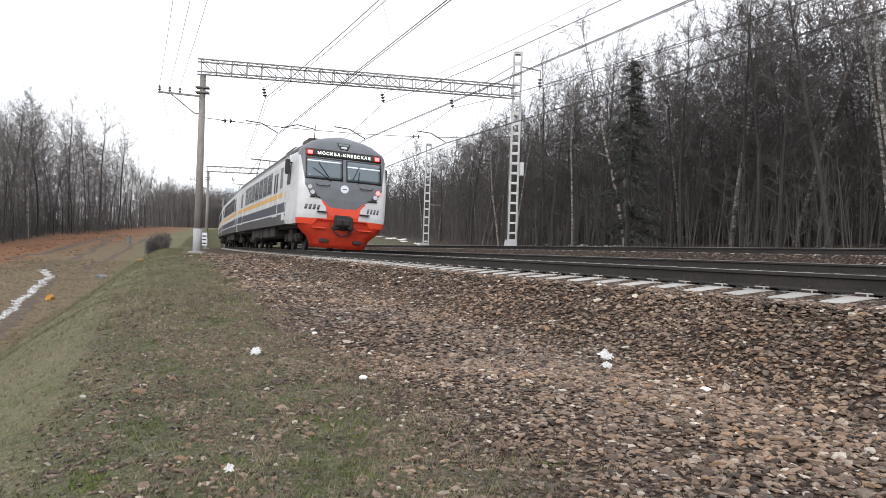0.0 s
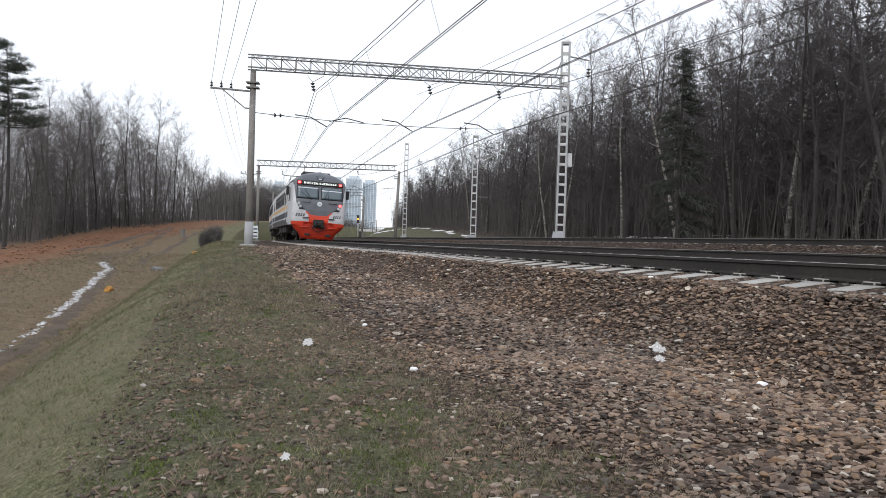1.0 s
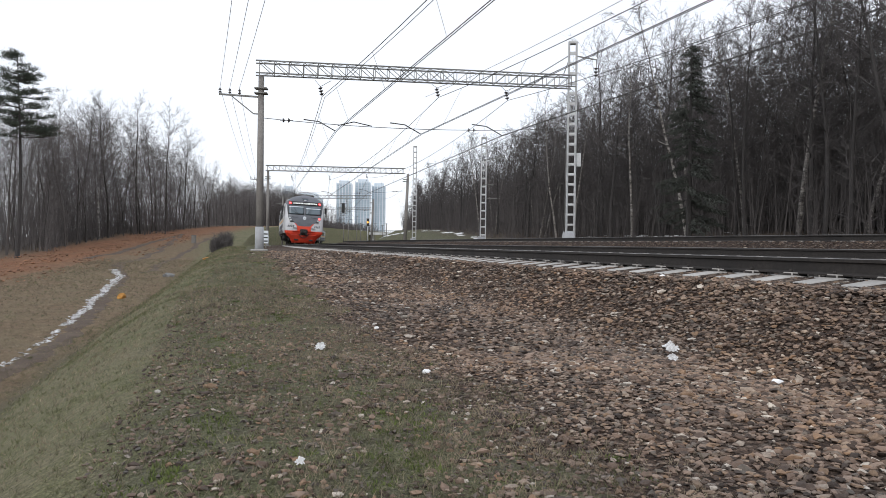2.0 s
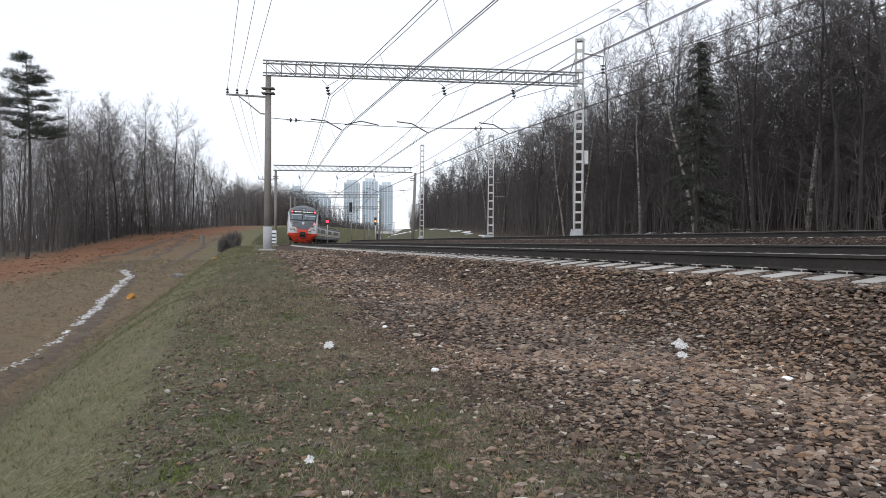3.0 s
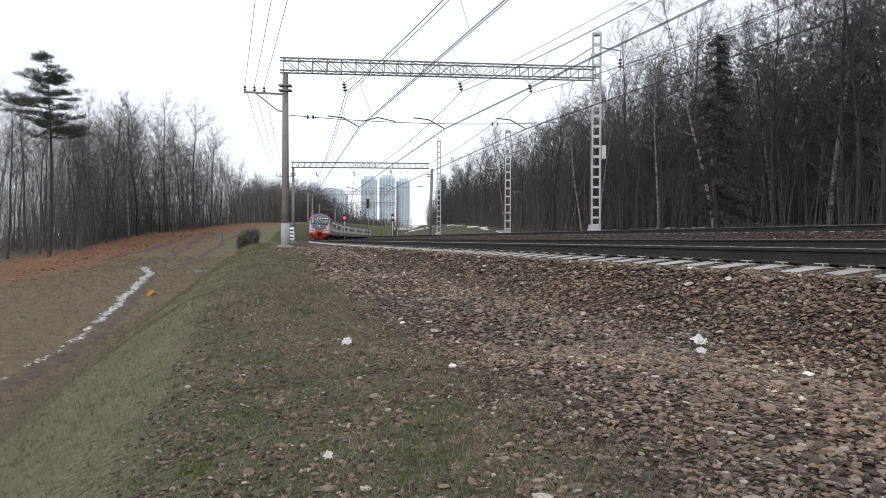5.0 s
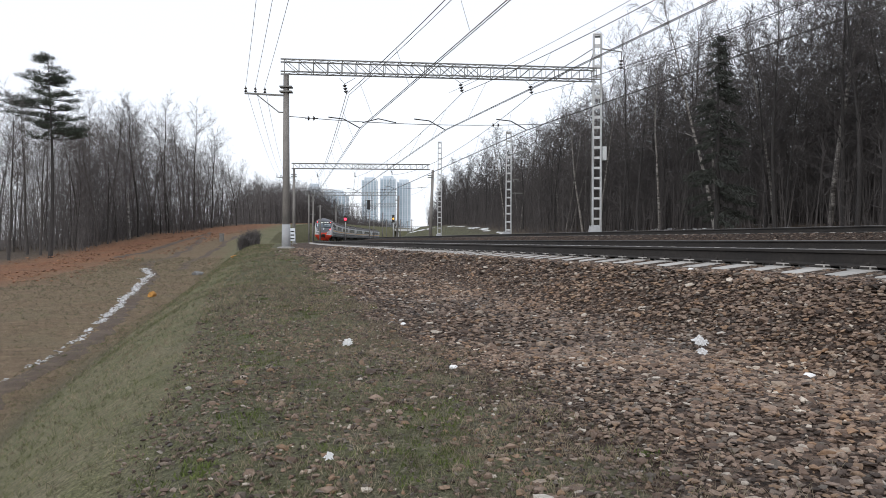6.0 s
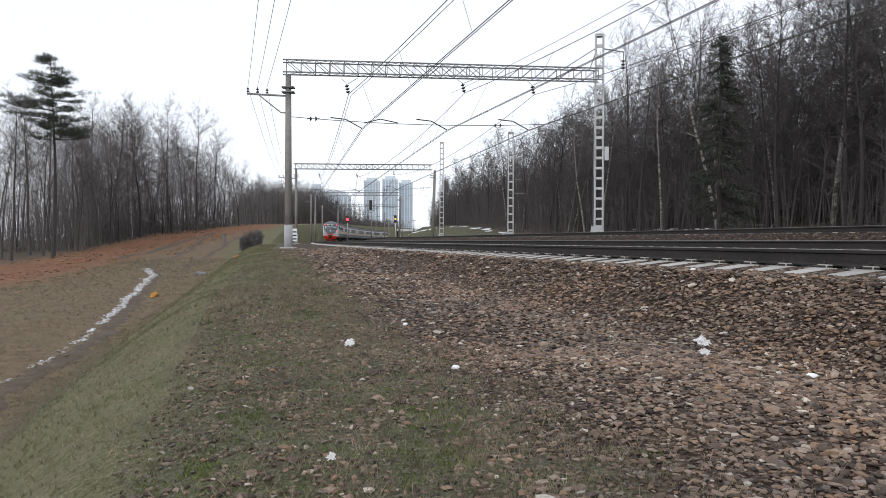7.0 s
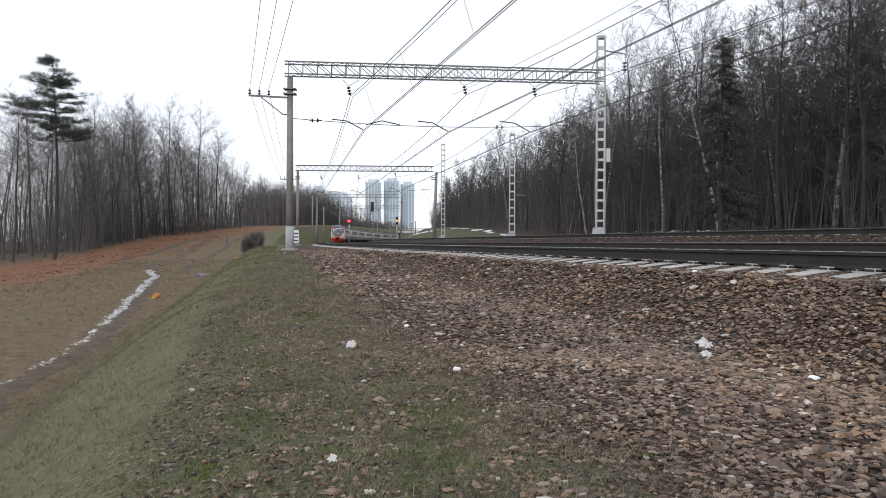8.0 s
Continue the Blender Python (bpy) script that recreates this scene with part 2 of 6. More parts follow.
def ground_material():
    m, nt, bsdf = nodes_of("embankment_ground")
    co = nt.nodes.new("ShaderNodeTexCoord").outputs["Object"]
    at = nt.nodes.new("ShaderNodeAttribute")
    at.attribute_name = "zone"
    sep = nt.nodes.new("ShaderNodeSeparateColor")
    nt.links.new(at.outputs["Color"], sep.inputs[0])
    gravel_z, soil_z, leaf_z, top_z = sep.outputs[0], sep.outputs[1], sep.outputs[2], at.outputs["Alpha"]
    n1, n2, n3, n4 = noise_tex(nt, co, 0.35, 5), noise_tex(nt, co, 2.2, 6, 0.7), noise_tex(nt, co, 22, 4, 0.7), noise_tex(nt, co, 90, 3, 0.7)
    vor = nt.nodes.new("ShaderNodeTexVoronoi")
    vor.inputs["Scale"].default_value = 22
    nt.links.new(co, vor.inputs["Vector"])
    hue = nt.nodes.new("ShaderNodeSeparateColor")
    nt.links.new(vor.outputs["Color"], hue.inputs[0])
    stone = ramp(nt, hue.outputs[0], [(0.0, (0.055, 0.042, 0.036)), (0.35, (0.12, 0.09, 0.075)), (0.7, (0.19, 0.145, 0.12)), (0.95, (0.25, 0.22, 0.2)), (1.0, (0.4, 0.38, 0.36))])
    # shade between stones, painted as darker edges of the cells
    gap_shade = ramp(nt, vor.outputs["Distance"], [(0.25, (1, 1, 1)), (0.75, (0.3, 0.28, 0.27))])
    stone = blend(nt, 1.0, blend(nt, 1.0, stone, gap_shade, "MULTIPLY"), (0.82, 0.75, 0.69), "MULTIPLY")
    dry = ramp(nt, n3, [(0.3, (0.105, 0.088, 0.058)), (0.5, (0.185, 0.16, 0.108)), (0.72, (0.275, 0.24, 0.168))])
    green = ramp(nt, n3, [(0.3, (0.065, 0.072, 0.032)), (0.6, (0.135, 0.142, 0.066)), (0.8, (0.2, 0.2, 0.11))])
    patch = ramp(nt, n2, [(0.38, (0, 0, 0)), (0.62, (1, 1, 1))])
    large = ramp(nt, n1, [(0.35, (0, 0, 0)), (0.65, (1, 1, 1))])
    slope_grass = blend(nt, calc(nt, "MULTIPLY_ADD", patch, 0.4, calc(nt, "MULTIPLY_ADD", large, 0.35, 0.2)), dry, green)
    dark_turf = ramp(nt, n3, [(0.3, (0.03, 0.026, 0.02)), (0.55, (0.1, 0.088, 0.07)), (0.75, (0.22, 0.195, 0.165))])
    top_turf = blend(nt, calc(nt, "MULTIPLY_ADD", patch, 0.45, 0.25), dark_turf, green)
    col = blend(nt, top_z, slope_grass, top_turf)
    fat = nt.nodes.new("ShaderNodeAttribute")
    fat.attribute_name = "field"
    fsep = nt.nodes.new("ShaderNodeSeparateXYZ")
    nt.links.new(fat.outputs["Vector"], fsep.inputs[0])
    brown = ramp(nt, calc(nt, "MULTIPLY_ADD", n3, 0.5, calc(nt, "MULTIPLY", n2, 0.5)), [(0.35, (0.08, 0.056, 0.036)), (0.5, (0.17, 0.122, 0.078)), (0.65, (0.25, 0.186, 0.124))])
    col = blend(nt, calc(nt, "MULTIPLY", fsep.outputs[0], calc(nt, "MULTIPLY_ADD", n1, 1.5, 0.15), clamp=True), col, brown)
    col = blend(nt, calc(nt, "MULTIPLY", fsep.outputs[1], 0.5), col, (0.06, 0.048, 0.034))
    red = ramp(nt, calc(nt, "MULTIPLY_ADD", n3, 0.4, calc(nt, "MULTIPLY", n2, 0.6)), [(0.34, (0.07, 0.04, 0.027)), (0.48, (0.2, 0.092, 0.05)), (0.66, (0.3, 0.15, 0.085))])
    soil_k = calc(nt, "MULTIPLY", soil_z, calc(nt, "MULTIPLY_ADD", n1, 1.2, calc(nt, "MULTIPLY", n2, 0.5)), clamp=True)
    col = blend(nt, calc(nt, "SMOOTH_MIN", soil_k, 1.0, 0.1), col, red)
    litter = ramp(nt, n3, [(0.3, (0.05, 0.04, 0.032)), (0.7, (0.12, 0.095, 0.075))])
    col = blend(nt, leaf_z, col, litter)
    gk = calc(nt, "ADD", gravel_z, calc(nt, "MULTIPLY", calc(nt, "SUBTRACT", n2, 0.5), 1.6))
    gk = ramp(nt, gk, [(0.42, (0, 0, 0)), (0.58, (1, 1, 1))])
    stone = blend(nt, calc(nt, "MULTIPLY", fsep.outputs[2], 0.85), stone, blend(nt, 1.0, stone, (0.5, 0.47, 0.45), "MULTIPLY"))
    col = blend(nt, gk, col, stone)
    col = blend(nt, 1.0, col, ramp(nt, n4, [(0.3, (0.38, 0.38, 0.38)), (0.5, (1.0, 1.0, 1.0)), (0.7, (1.75, 1.75, 1.72))]), "MULTIPLY")
    nt.links.new(col, bsdf.inputs["Base Color"])
    bsdf.inputs["Roughness"].default_value = 0.95
    bsdf.inputs["Specular IOR Level"].default_value = 0.2
    h = calc(nt, "ADD", calc(nt, "MULTIPLY", n3, 1.0), calc(nt, "MULTIPLY", vor.outputs["Distance"], -0.8))
    bump(nt, bsdf, h, 0.8, 0.05)
    return m


build_ground()
# ---- tracks ----
def sweep(bm, profile, pts, mats=None):
    """Sweep a closed profile of (across, up) along points with their headings."""
    rings = []
    for p, th, cant in pts:
        side = Vector((math.cos(th), -math.sin(th), -math.tan(cant))).normalized()
        rings.append([bm.verts.new(p + side * a + Vector((0, 0, b))) for a, b in profile])
    n = len(profile)
    for r0, r1 in zip(rings, rings[1:]):
        for i in range(n):
            f = bm.faces.new((r0[i], r0[(i + 1) % n], r1[(i + 1) % n], r1[i]))
            f.material_index = mats[i] if mats else 0
    bm.faces.new(rings[0])
    bm.faces.new(list(reversed(rings[-1])))


RAIL = ((-0.075, -0.18), (0.075, -0.18), (0.075, -0.168), (0.014, -0.145), (0.011, -0.05), (0.036, -0.038), (0.036, -0.006), (0.028, 0.0), (-0.028, 0.0), (-0.036, -0.006), (-0.036, -0.038), (-0.011, -0.05), (-0.014, -0.145), (-0.075, -0.168))
RAIL_MATS = (0, 0, 0, 0, 0, 0, 1, 1, 1, 0, 0, 0, 0, 0)


def build_track(k, offset, top, cant_drop):
    root = new("track_%d" % (k + 1))
    tagged(root, "railway track of worn steel rails on pale concrete sleepers", "railway track", kind="structure")
    cant = math.atan(cant_drop / 1.6)
    ys = [-26 + 1.5 * i for i in range(60)] + [66 + 4 * i for i in range(85)]
    for side in (0, 1):
        bm = bmesh.new()
        pts = []
        for y in ys:
            z = top - (cant_drop if side else 0) + (0.0012 * max(0, y - 60) if k == 2 else 0)
            pts.append((track_point(y, offset + (-0.795 if side else 0.795), z), math.atan(line_slope(y)), cant))
        sweep(bm, RAIL, pts, RAIL_MATS)
        part("rail", bm, [M_RUST, M_SHINE], root, "steel rail with a bright worn running surface")
    # one sleeper, shared by all of this track
    bm = bmesh.new()
    for a, b, h in ((-1.35, -0.95, 0.0), (-0.95, -0.45, 0.0), (-0.45, 0.45, -0.035), (0.45, 0.95, 0.0), (0.95, 1.35, 0.0)):
        for q in box(bm, a, b, -0.115, 0.115, -0.2, h):
            if abs(q.co.x) > 1.3 and q.co.z > -0.1:
                q.co.z -= 0.065  # the ends slope away
    bmesh.ops.bevel(bm, geom=bm.edges[:], offset=0.012, segments=1, affect="EDGES")
    for s in (-1, 1):
        for d in (-0.11, 0.11):
            box(bm, s * 0.795 + d - 0.05, s * 0.795 + d + 0.05, -0.07, 0.07, -0.01, 0.035, 0.012, None, 1)
            rod(bm, (s * 0.795 + d, 0, 0.03), (s * 0.795 + d, 0, 0.07), 0.02, 0.018, 6, 1)
    me = bpy.data.meshes.new("sleeper")
    bm.to_mesh(me)
    bm.free()
    me.materials.append(M_SLEEPER)
    me.materials.append(M_RUST)
    y = -4.0
    count = 0
    while y < (150 if k == 0 else 60):
        p = track_point(y, offset, top - cant_drop / 2 - 0.2)
        ob = new("sleeper", me)
        ob.parent = root
        th = math.atan(line_slope(y))
        ob.matrix_basis = Matrix.Translation(p) @ Matrix.Rotation(-th, 4, "Z") @ Matrix.Rotation(cant, 4, "Y")
        y += 0.56
        count += 1
        if count > 280:
            break


for k, (offset, top, drop) in enumerate(TRACKS):
    build_track(k, offset, top, drop)
# ---- overhead line: portals, masts, wires ----
PORTALS = (  # left foot, right foot, top of the beam left and right, right support is a lattice mast
    ((-8.35, 41.0), (9.32, 44.6), 9.86, 10.27, True),
    ((-18.75, 97.0), (-1.35, 99.5), 10.0, 10.15, False),
    ((-26.0, 155.0), (-9.0, 157.0), 10.0, 10.2, False),
    ((-28.2, 205.0), (-11.8, 206.0), 10.0, 10.2, False),
)


def concrete_pole(root, x, y, z0, z1, r0=0.215, r1=0.15, sleeve=True, lean=0.0):
    bm = bmesh.new()
    rod(bm, (x, y, z0 - 0.3), (x + lean, y, z1), r0, r1, 18)
    pole = part("pole", bm, M_POLE, root, "dark grey round concrete pole")
    if sleeve:
        bm = bmesh.new()
        rod(bm, (x, y, z0 - 0.15), (x, y, z0 + 1.3), r0 + 0.03, r0 + 0.012, 18)
        part("sleeve", bm, M_SLEEVE, pole, "pale painted concrete base")
        bm = bmesh.new()
        box(bm, x - 0.4, x + 0.4, y - 0.4, y + 0.4, z0 - 0.3, z0 + 0.09, 0.04)
        part("footing", bm, M_CONCRETE, pole)
    for dz in (-0.72, -0.98):
        bm = bmesh.new()
        box(bm, x - 0.33, x + 0.33, y - 0.24, y + 0.24, z1 + dz - 0.04, z1 + dz + 0.04, 0.01)
        part("clamp", bm, M_STEEL, pole)
    return pole


def lattice_mast(root, x, y, z0, z1, w0=0.56, w1=0.5, step=0.6, th=0.0):
    """A mast of four painted angle legs and flat rungs."""
    m = Matrix.Translation((x, y, 0)) @ Matrix.Rotation(-th, 4, "Z")
    legs = []
    for sx in (-1, 1):
        for sy in (-1, 1):
            bm = bmesh.new()
            a, b = m @ Vector((sx * w0 / 2, sy * w0 / 2, z0)), m @ Vector((sx * w1 / 2, sy * w1 / 2, z1))
            bar(bm, a, b, 0.085 if w0 > 0.45 else 0.065)
            legs.append(part("leg", bm, M_GALV, root, "silver painted steel leg"))
    n = int((z1 - z0) / step)
    for i in range(n + 1):
        bm = bmesh.new()
        z = z0 + (z1 - z0 - 0.08) * i / n
        w = w0 + (w1 - w0) * i / n
        for sy in (-1, 1):
            box(bm, -w / 2, w / 2, sy * w / 2 - 0.008, sy * w / 2 + 0.008, z - 0.02, z + 0.085, 0, m)
        for sx in (-1, 1):
            box(bm, sx * w / 2 - 0.012, sx * w / 2 + 0.012, -w / 2 - 0.01, w / 2 + 0.01, z - 0.02, z + 0.085, 0, m)
        part("rung", bm, M_GALV, root)
    bm = bmesh.new()
    box(bm, -w1 / 2 - 0.04, w1 / 2 + 0.04, -w1 / 2 - 0.04, w1 / 2 + 0.04, z1 - 0.03, z1 + 0.05, 0.01, m)
    part("cap", bm, M_GALV, root)
    bm = bmesh.new()
    r = bmesh.ops.create_cone(bm, cap_ends=True, segments=4, radius1=0.75 if w0 > 0.45 else 0.45, radius2=0.42 if w0 > 0.45 else 0.4, depth=1.3 if w0 > 0.45 else 0.7)
    bmesh.ops.transform(bm, matrix=m @ Matrix.Translation((-0.12, 0, z0 + 0.2)) @ Matrix.Rotation(radians(45), 4, "Z"), verts=r["verts"])
    part("footing", bm, M_SLEEVE, root, "pale concrete foundation block")


def insulator(bm, a, b, discs=3, r=0.11):
    a, b = Vector(a), Vector(b)
    rod(bm, a, b, 0.02, 0.02, 6)
    d = (b - a).normalized()
    for i in range(discs):
        p = a.lerp(b, (i + 0.7) / (discs + 0.4))
        rod(bm, p - d * 0.04, p + d * 0.04, r, r * 0.5, 10)


def truss(root, a, b, depth=0.66, width=0.7, panels=23):
    """A box truss between two upper points a and b."""
    a, b = Vector(a), Vector(b)
    d = (b - a)
    side = Vector((d.y, -d.x, 0)).normalized() * (width / 2)
    down = Vector((0, 0, -depth))
    e = d.normalized()
    for s in (-1, 1):
        for z in (Vector(), down):
            bm = bmesh.new()
            bar(bm, a + side * s + z - e * 0.2, b + side * s + z + e * 0.25, 0.065)
            part("chord", bm, M_STEEL, root)
    for s in (-1, 1):
        bm = bmesh.new()
        for i in range(panels + 1):
            p = a + d * (i / panels) + side * s
            bar(bm, p, p + down, 0.036)
            if i < panels:
                q = a + d * ((i + 1) / panels) + side * s
                f = (i + 0.5) / panels
                if f < 0.62:
                    bar(bm, p, q + down, 0.03)
                if f > 0.45:
                    bar(bm, p + down, q, 0.03)
        tagged(part("web", bm, M_STEEL, root, "diagonal steel lacing"), kind="stuff")
    bm = bmesh.new()
    for i in range(panels + 1):
        p = a + d * (i / panels)
        for z in (Vector(), down):
            bar(bm, p - side + z, p + side + z, 0.028)
            if i < panels:
                q = a + d * ((i + 1) / panels)
                bar(bm, p - side + z, q + side + z, 0.022)
    tagged(part("lacing", bm, M_STEEL, root), kind="stuff")


def wire(bm, pts, r):
    for a, b in zip(pts, pts[1:]):
        rod(bm, a, b, r, r, 5)


def beam_point(k, u):
    """Where the portal's beam crosses the line that runs u metres beside the nearest track: a share of the beam."""
    (x0, y0), (x1, y1) = PORTALS[k][0], PORTALS[k][1]
    best = min(range(201), key=lambda i: abs(track_gap(x0 + (x1 - x0) * i / 200, y0 + (y1 - y0) * i / 200) - u))
    return best / 200


def track_gap(x, y):
    th = math.atan(line_slope(y))
    return (line_x(y) - x) * math.cos(th)


# contact wire and carrying cable of each track where they are held: at the portal, and behind the camera
SPAN_FAR = (((-4.51, 42.4, 6.41), (-5.25, 42.4, 8.34)), ((0.29, 43.2, 6.45), (1.29, 43.2, 8.58)), ((5.05, 44.0, 6.58), (5.38, 44.0, 8.65)))
SPAN_NEAR = (((10.67, -12.5, 6.41), (10.9, -12.5, 8.34)), ((16.72, -12.5, 6.45), (16.8, -12.5, 8.2)), ((21.9, -12.5, 6.58), (21.9, -12.5, 8.65)))


def build_portal(k, feet_l, feet_r, top_l, top_r, lattice):
    (x0, y0), (x1, y1) = feet_l, feet_r
    root = new("catenary_portal")
    tagged(root, "steel truss catenary portal over three tracks on concrete and lattice masts" if lattice else "steel truss catenary portal on round concrete poles", "catenary portal", group="catenary portals")
    g0 = -0.34 if k == 0 else ground_at(x0, y0)[0]
    concrete_pole(root, x0, y0, g0, top_l - 0.72, sleeve=k < 2)
    a, b = Vector((x0 - 0.1, y0, top_l)), Vector((x1 - 0.2, y1, top_r))
    truss(root, a, b)
    if lattice:
        lattice_mast(root, x1, y1, 0.2, 12.3, 0.47, 0.44, th=radians(11))
        bm = bmesh.new()
        bar(bm, (x1 - 0.25, y1, 11.5), (x1 - 2.2, y1 - 0.3, top_r - 0.05), 0.05)
        bar(bm, (x1 - 0.25, y1, 11.2), (x1 - 0.6, y1, top_r - 0.05), 0.05)
        part("brace", bm, M_STEEL, root)
        bm = bmesh.new()
        bar(bm, (x1 + 0.2, y1, 11.5), (x1 + 1.45, y1, 11.3), 0.06)
        bar(bm, (x1 + 1.42, y1, 11.3), (x1 + 1.42, y1, 10.9), 0.04)
        arm = part("side_arm", bm, M_STEEL, root)
        bm = bmesh.new()
        insulator(bm, (x1 + 1.42, y1, 10.9), (x1 + 1.4, y1, 10.2), 3, 0.14)
        part("insulator", bm, M_INSULATOR, arm)
        bm = bmesh.new()
        box(bm, x1 + 0.3, x1 + 0.55, y1 - 0.15, y1 + 0.15, 4.9, 5.7, 0.02)
        part("equipment_box", bm, M_GALV, root)
        bm = bmesh.new()
        rod(bm, (x1 - 0.42, y1 - 0.3, 1.0), (x1 - 0.36, y1 - 0.3, 6.5), 0.03, 0.03, 6)
        part("cable_pipe", bm, M_STEEL, root)
    else:
        concrete_pole(root, x1 + 0.1, y1, ground_at(x1, y1)[0], top_r - 0.72, 0.24, 0.17, False, 0.35)
    # feeder bracket with three insulators on the left pole
    bm = bmesh.new()
    bar(bm, (x0 - 2.25, y0, top_l - 1.78), (x0, y0, top_l - 1.9), 0.09)
    bar(bm, (x0 - 1.6, y0, top_l - 1.85), (x0 - 0.4, y0, top_l - 2.8), 0.06)
    bar(bm, (x0 - 0.4, y0, top_l - 2.8), (x0, y0, top_l - 2.82), 0.06)
    br = part("bracket", bm, M_STEEL, root)
    for i in range(3):
        bm = bmesh.new()
        px = x0 - 2.2 + 0.52 * i
        insulator(bm, (px, y0, top_l - 1.75 - 0.03 * i), (px, y0, top_l - 1.4 - 0.03 * i), 2, 0.085)
        part("insulator", bm, M_INSULATOR, br)
    # strings that hold the suspension wires, and the cross rope with its registration arms
    d = b - a
    for n, (off, top, _) in enumerate(TRACKS):
        f = beam_point(k, off)
        p = a + d * f + Vector((0, 0, -0.72))
        hang = Vector((p.x, p.y, top + 8.2))
        if k == 0:
            hang = Vector(SPAN_FAR[n][1])
            p = Vector((hang.x + 0.15, hang.y, p.z))
        bm = bmesh.new()
        bar(bm, p + Vector((-0.55, 0, 0)), hang + Vector((-0.1, 0, 0.55)), 0.022)
        bar(bm, p + Vector((0.35, 0, 0)), hang + Vector((-0.1, 0, 0.55)), 0.022)
        part("hanger", bm, M_WIRE, root)
        bm = bmesh.new()
        insulator(bm, hang + Vector((-0.12, 0, 0.55)), hang, 3, 0.13)
        part("insulator", bm, M_INSULATOR, root)
        bm = bmesh.new()
        reg = Vector((p.x, p.y, top + 6.55))
        if k == 0:
            reg = Vector(SPAN_FAR[n][0]) + Vector((-0.65, 0, 0.42))
        pts = [reg + Vector((-1.1, 0, 0.2)), reg + Vector((-0.25, 0, 0.1)), reg + Vector((0.65, 0, -0.4))]
        for q0, q1 in zip(pts, pts[1:]):
            rod(bm, q0, q1, 0.035, 0.03, 6)
        if n == 0:
            pts = [reg + Vector((0.8, 0, -0.1)), reg + Vector((1.7, 0, 0.12)), reg + Vector((2.7, 0, -0.1))]
            for q0, q1 in zip(pts, pts[1:]):
                rod(bm, q0, q1, 0.03, 0.03, 6)
        part("registration_arm", bm, M_WIRE, root)
    r0, r1 = Vector((x0, y0, 6.85)), Vector((x1, y1, 7.2))
    bm = bmesh.new()
    wire(bm, [r0.lerp(r1, i / 12) + Vector((0, 0, -0.35 * 4 * (i / 12) * (1 - i / 12))) for i in range(13)], 0.018)
    rope = part("cross_rope", bm, M_WIRE, root)
    for f in (0.075, 0.655, 0.93):
        bm = bmesh.new()
        q = r0.lerp(r1, f) + Vector((0, 0, -1.4 * f * (1 - f)))
        insulator(bm, q - Vector((0.35, 0, 0)), q + Vector((0.35, 0, 0)), 2, 0.13)
        part("insulator", bm, M_INSULATOR, rope)


for k, row in enumerate(PORTALS):
    build_portal(k, *row)


def lone_mast(x, y, z0, z1):
    root = new("lattice_mast")
    tagged(root, "silver painted lattice steel mast beside the tracks", "mast", group="lattice masts")
    lattice_mast(root, x, y, z0, z1, 0.42, 0.36, 0.62, math.atan2(x, y))
    return root


lone_mast(0.0, 88.0, 0.3, 11.6)
mast_b = lone_mast(5.5, 60.0, 0.3, 8.75)
bm = bmesh.new()
bar(bm, (5.5, 59.8, 6.9), (7.2, 59.8, 7.35), 0.07)
bar(bm, (5.5, 59.8, 6.0), (6.9, 59.8, 7.2), 0.05)
part("bracket", bm, M_STEEL, mast_b)
for z, ln in ((3.9, 1.1), (5.0, 0.8)):
    bm = bmesh.new()
    bar(bm, (5.45, 59.8, z), (5.5 + ln, 59.8, z), 0.06)
    part("arm", bm, M_STEEL, mast_b)


# wires: supports stand at these places along the line
SUPPORTS = (-62, -12.5, 41.8, 97.8, 155.6, 205.4, 255, 310)


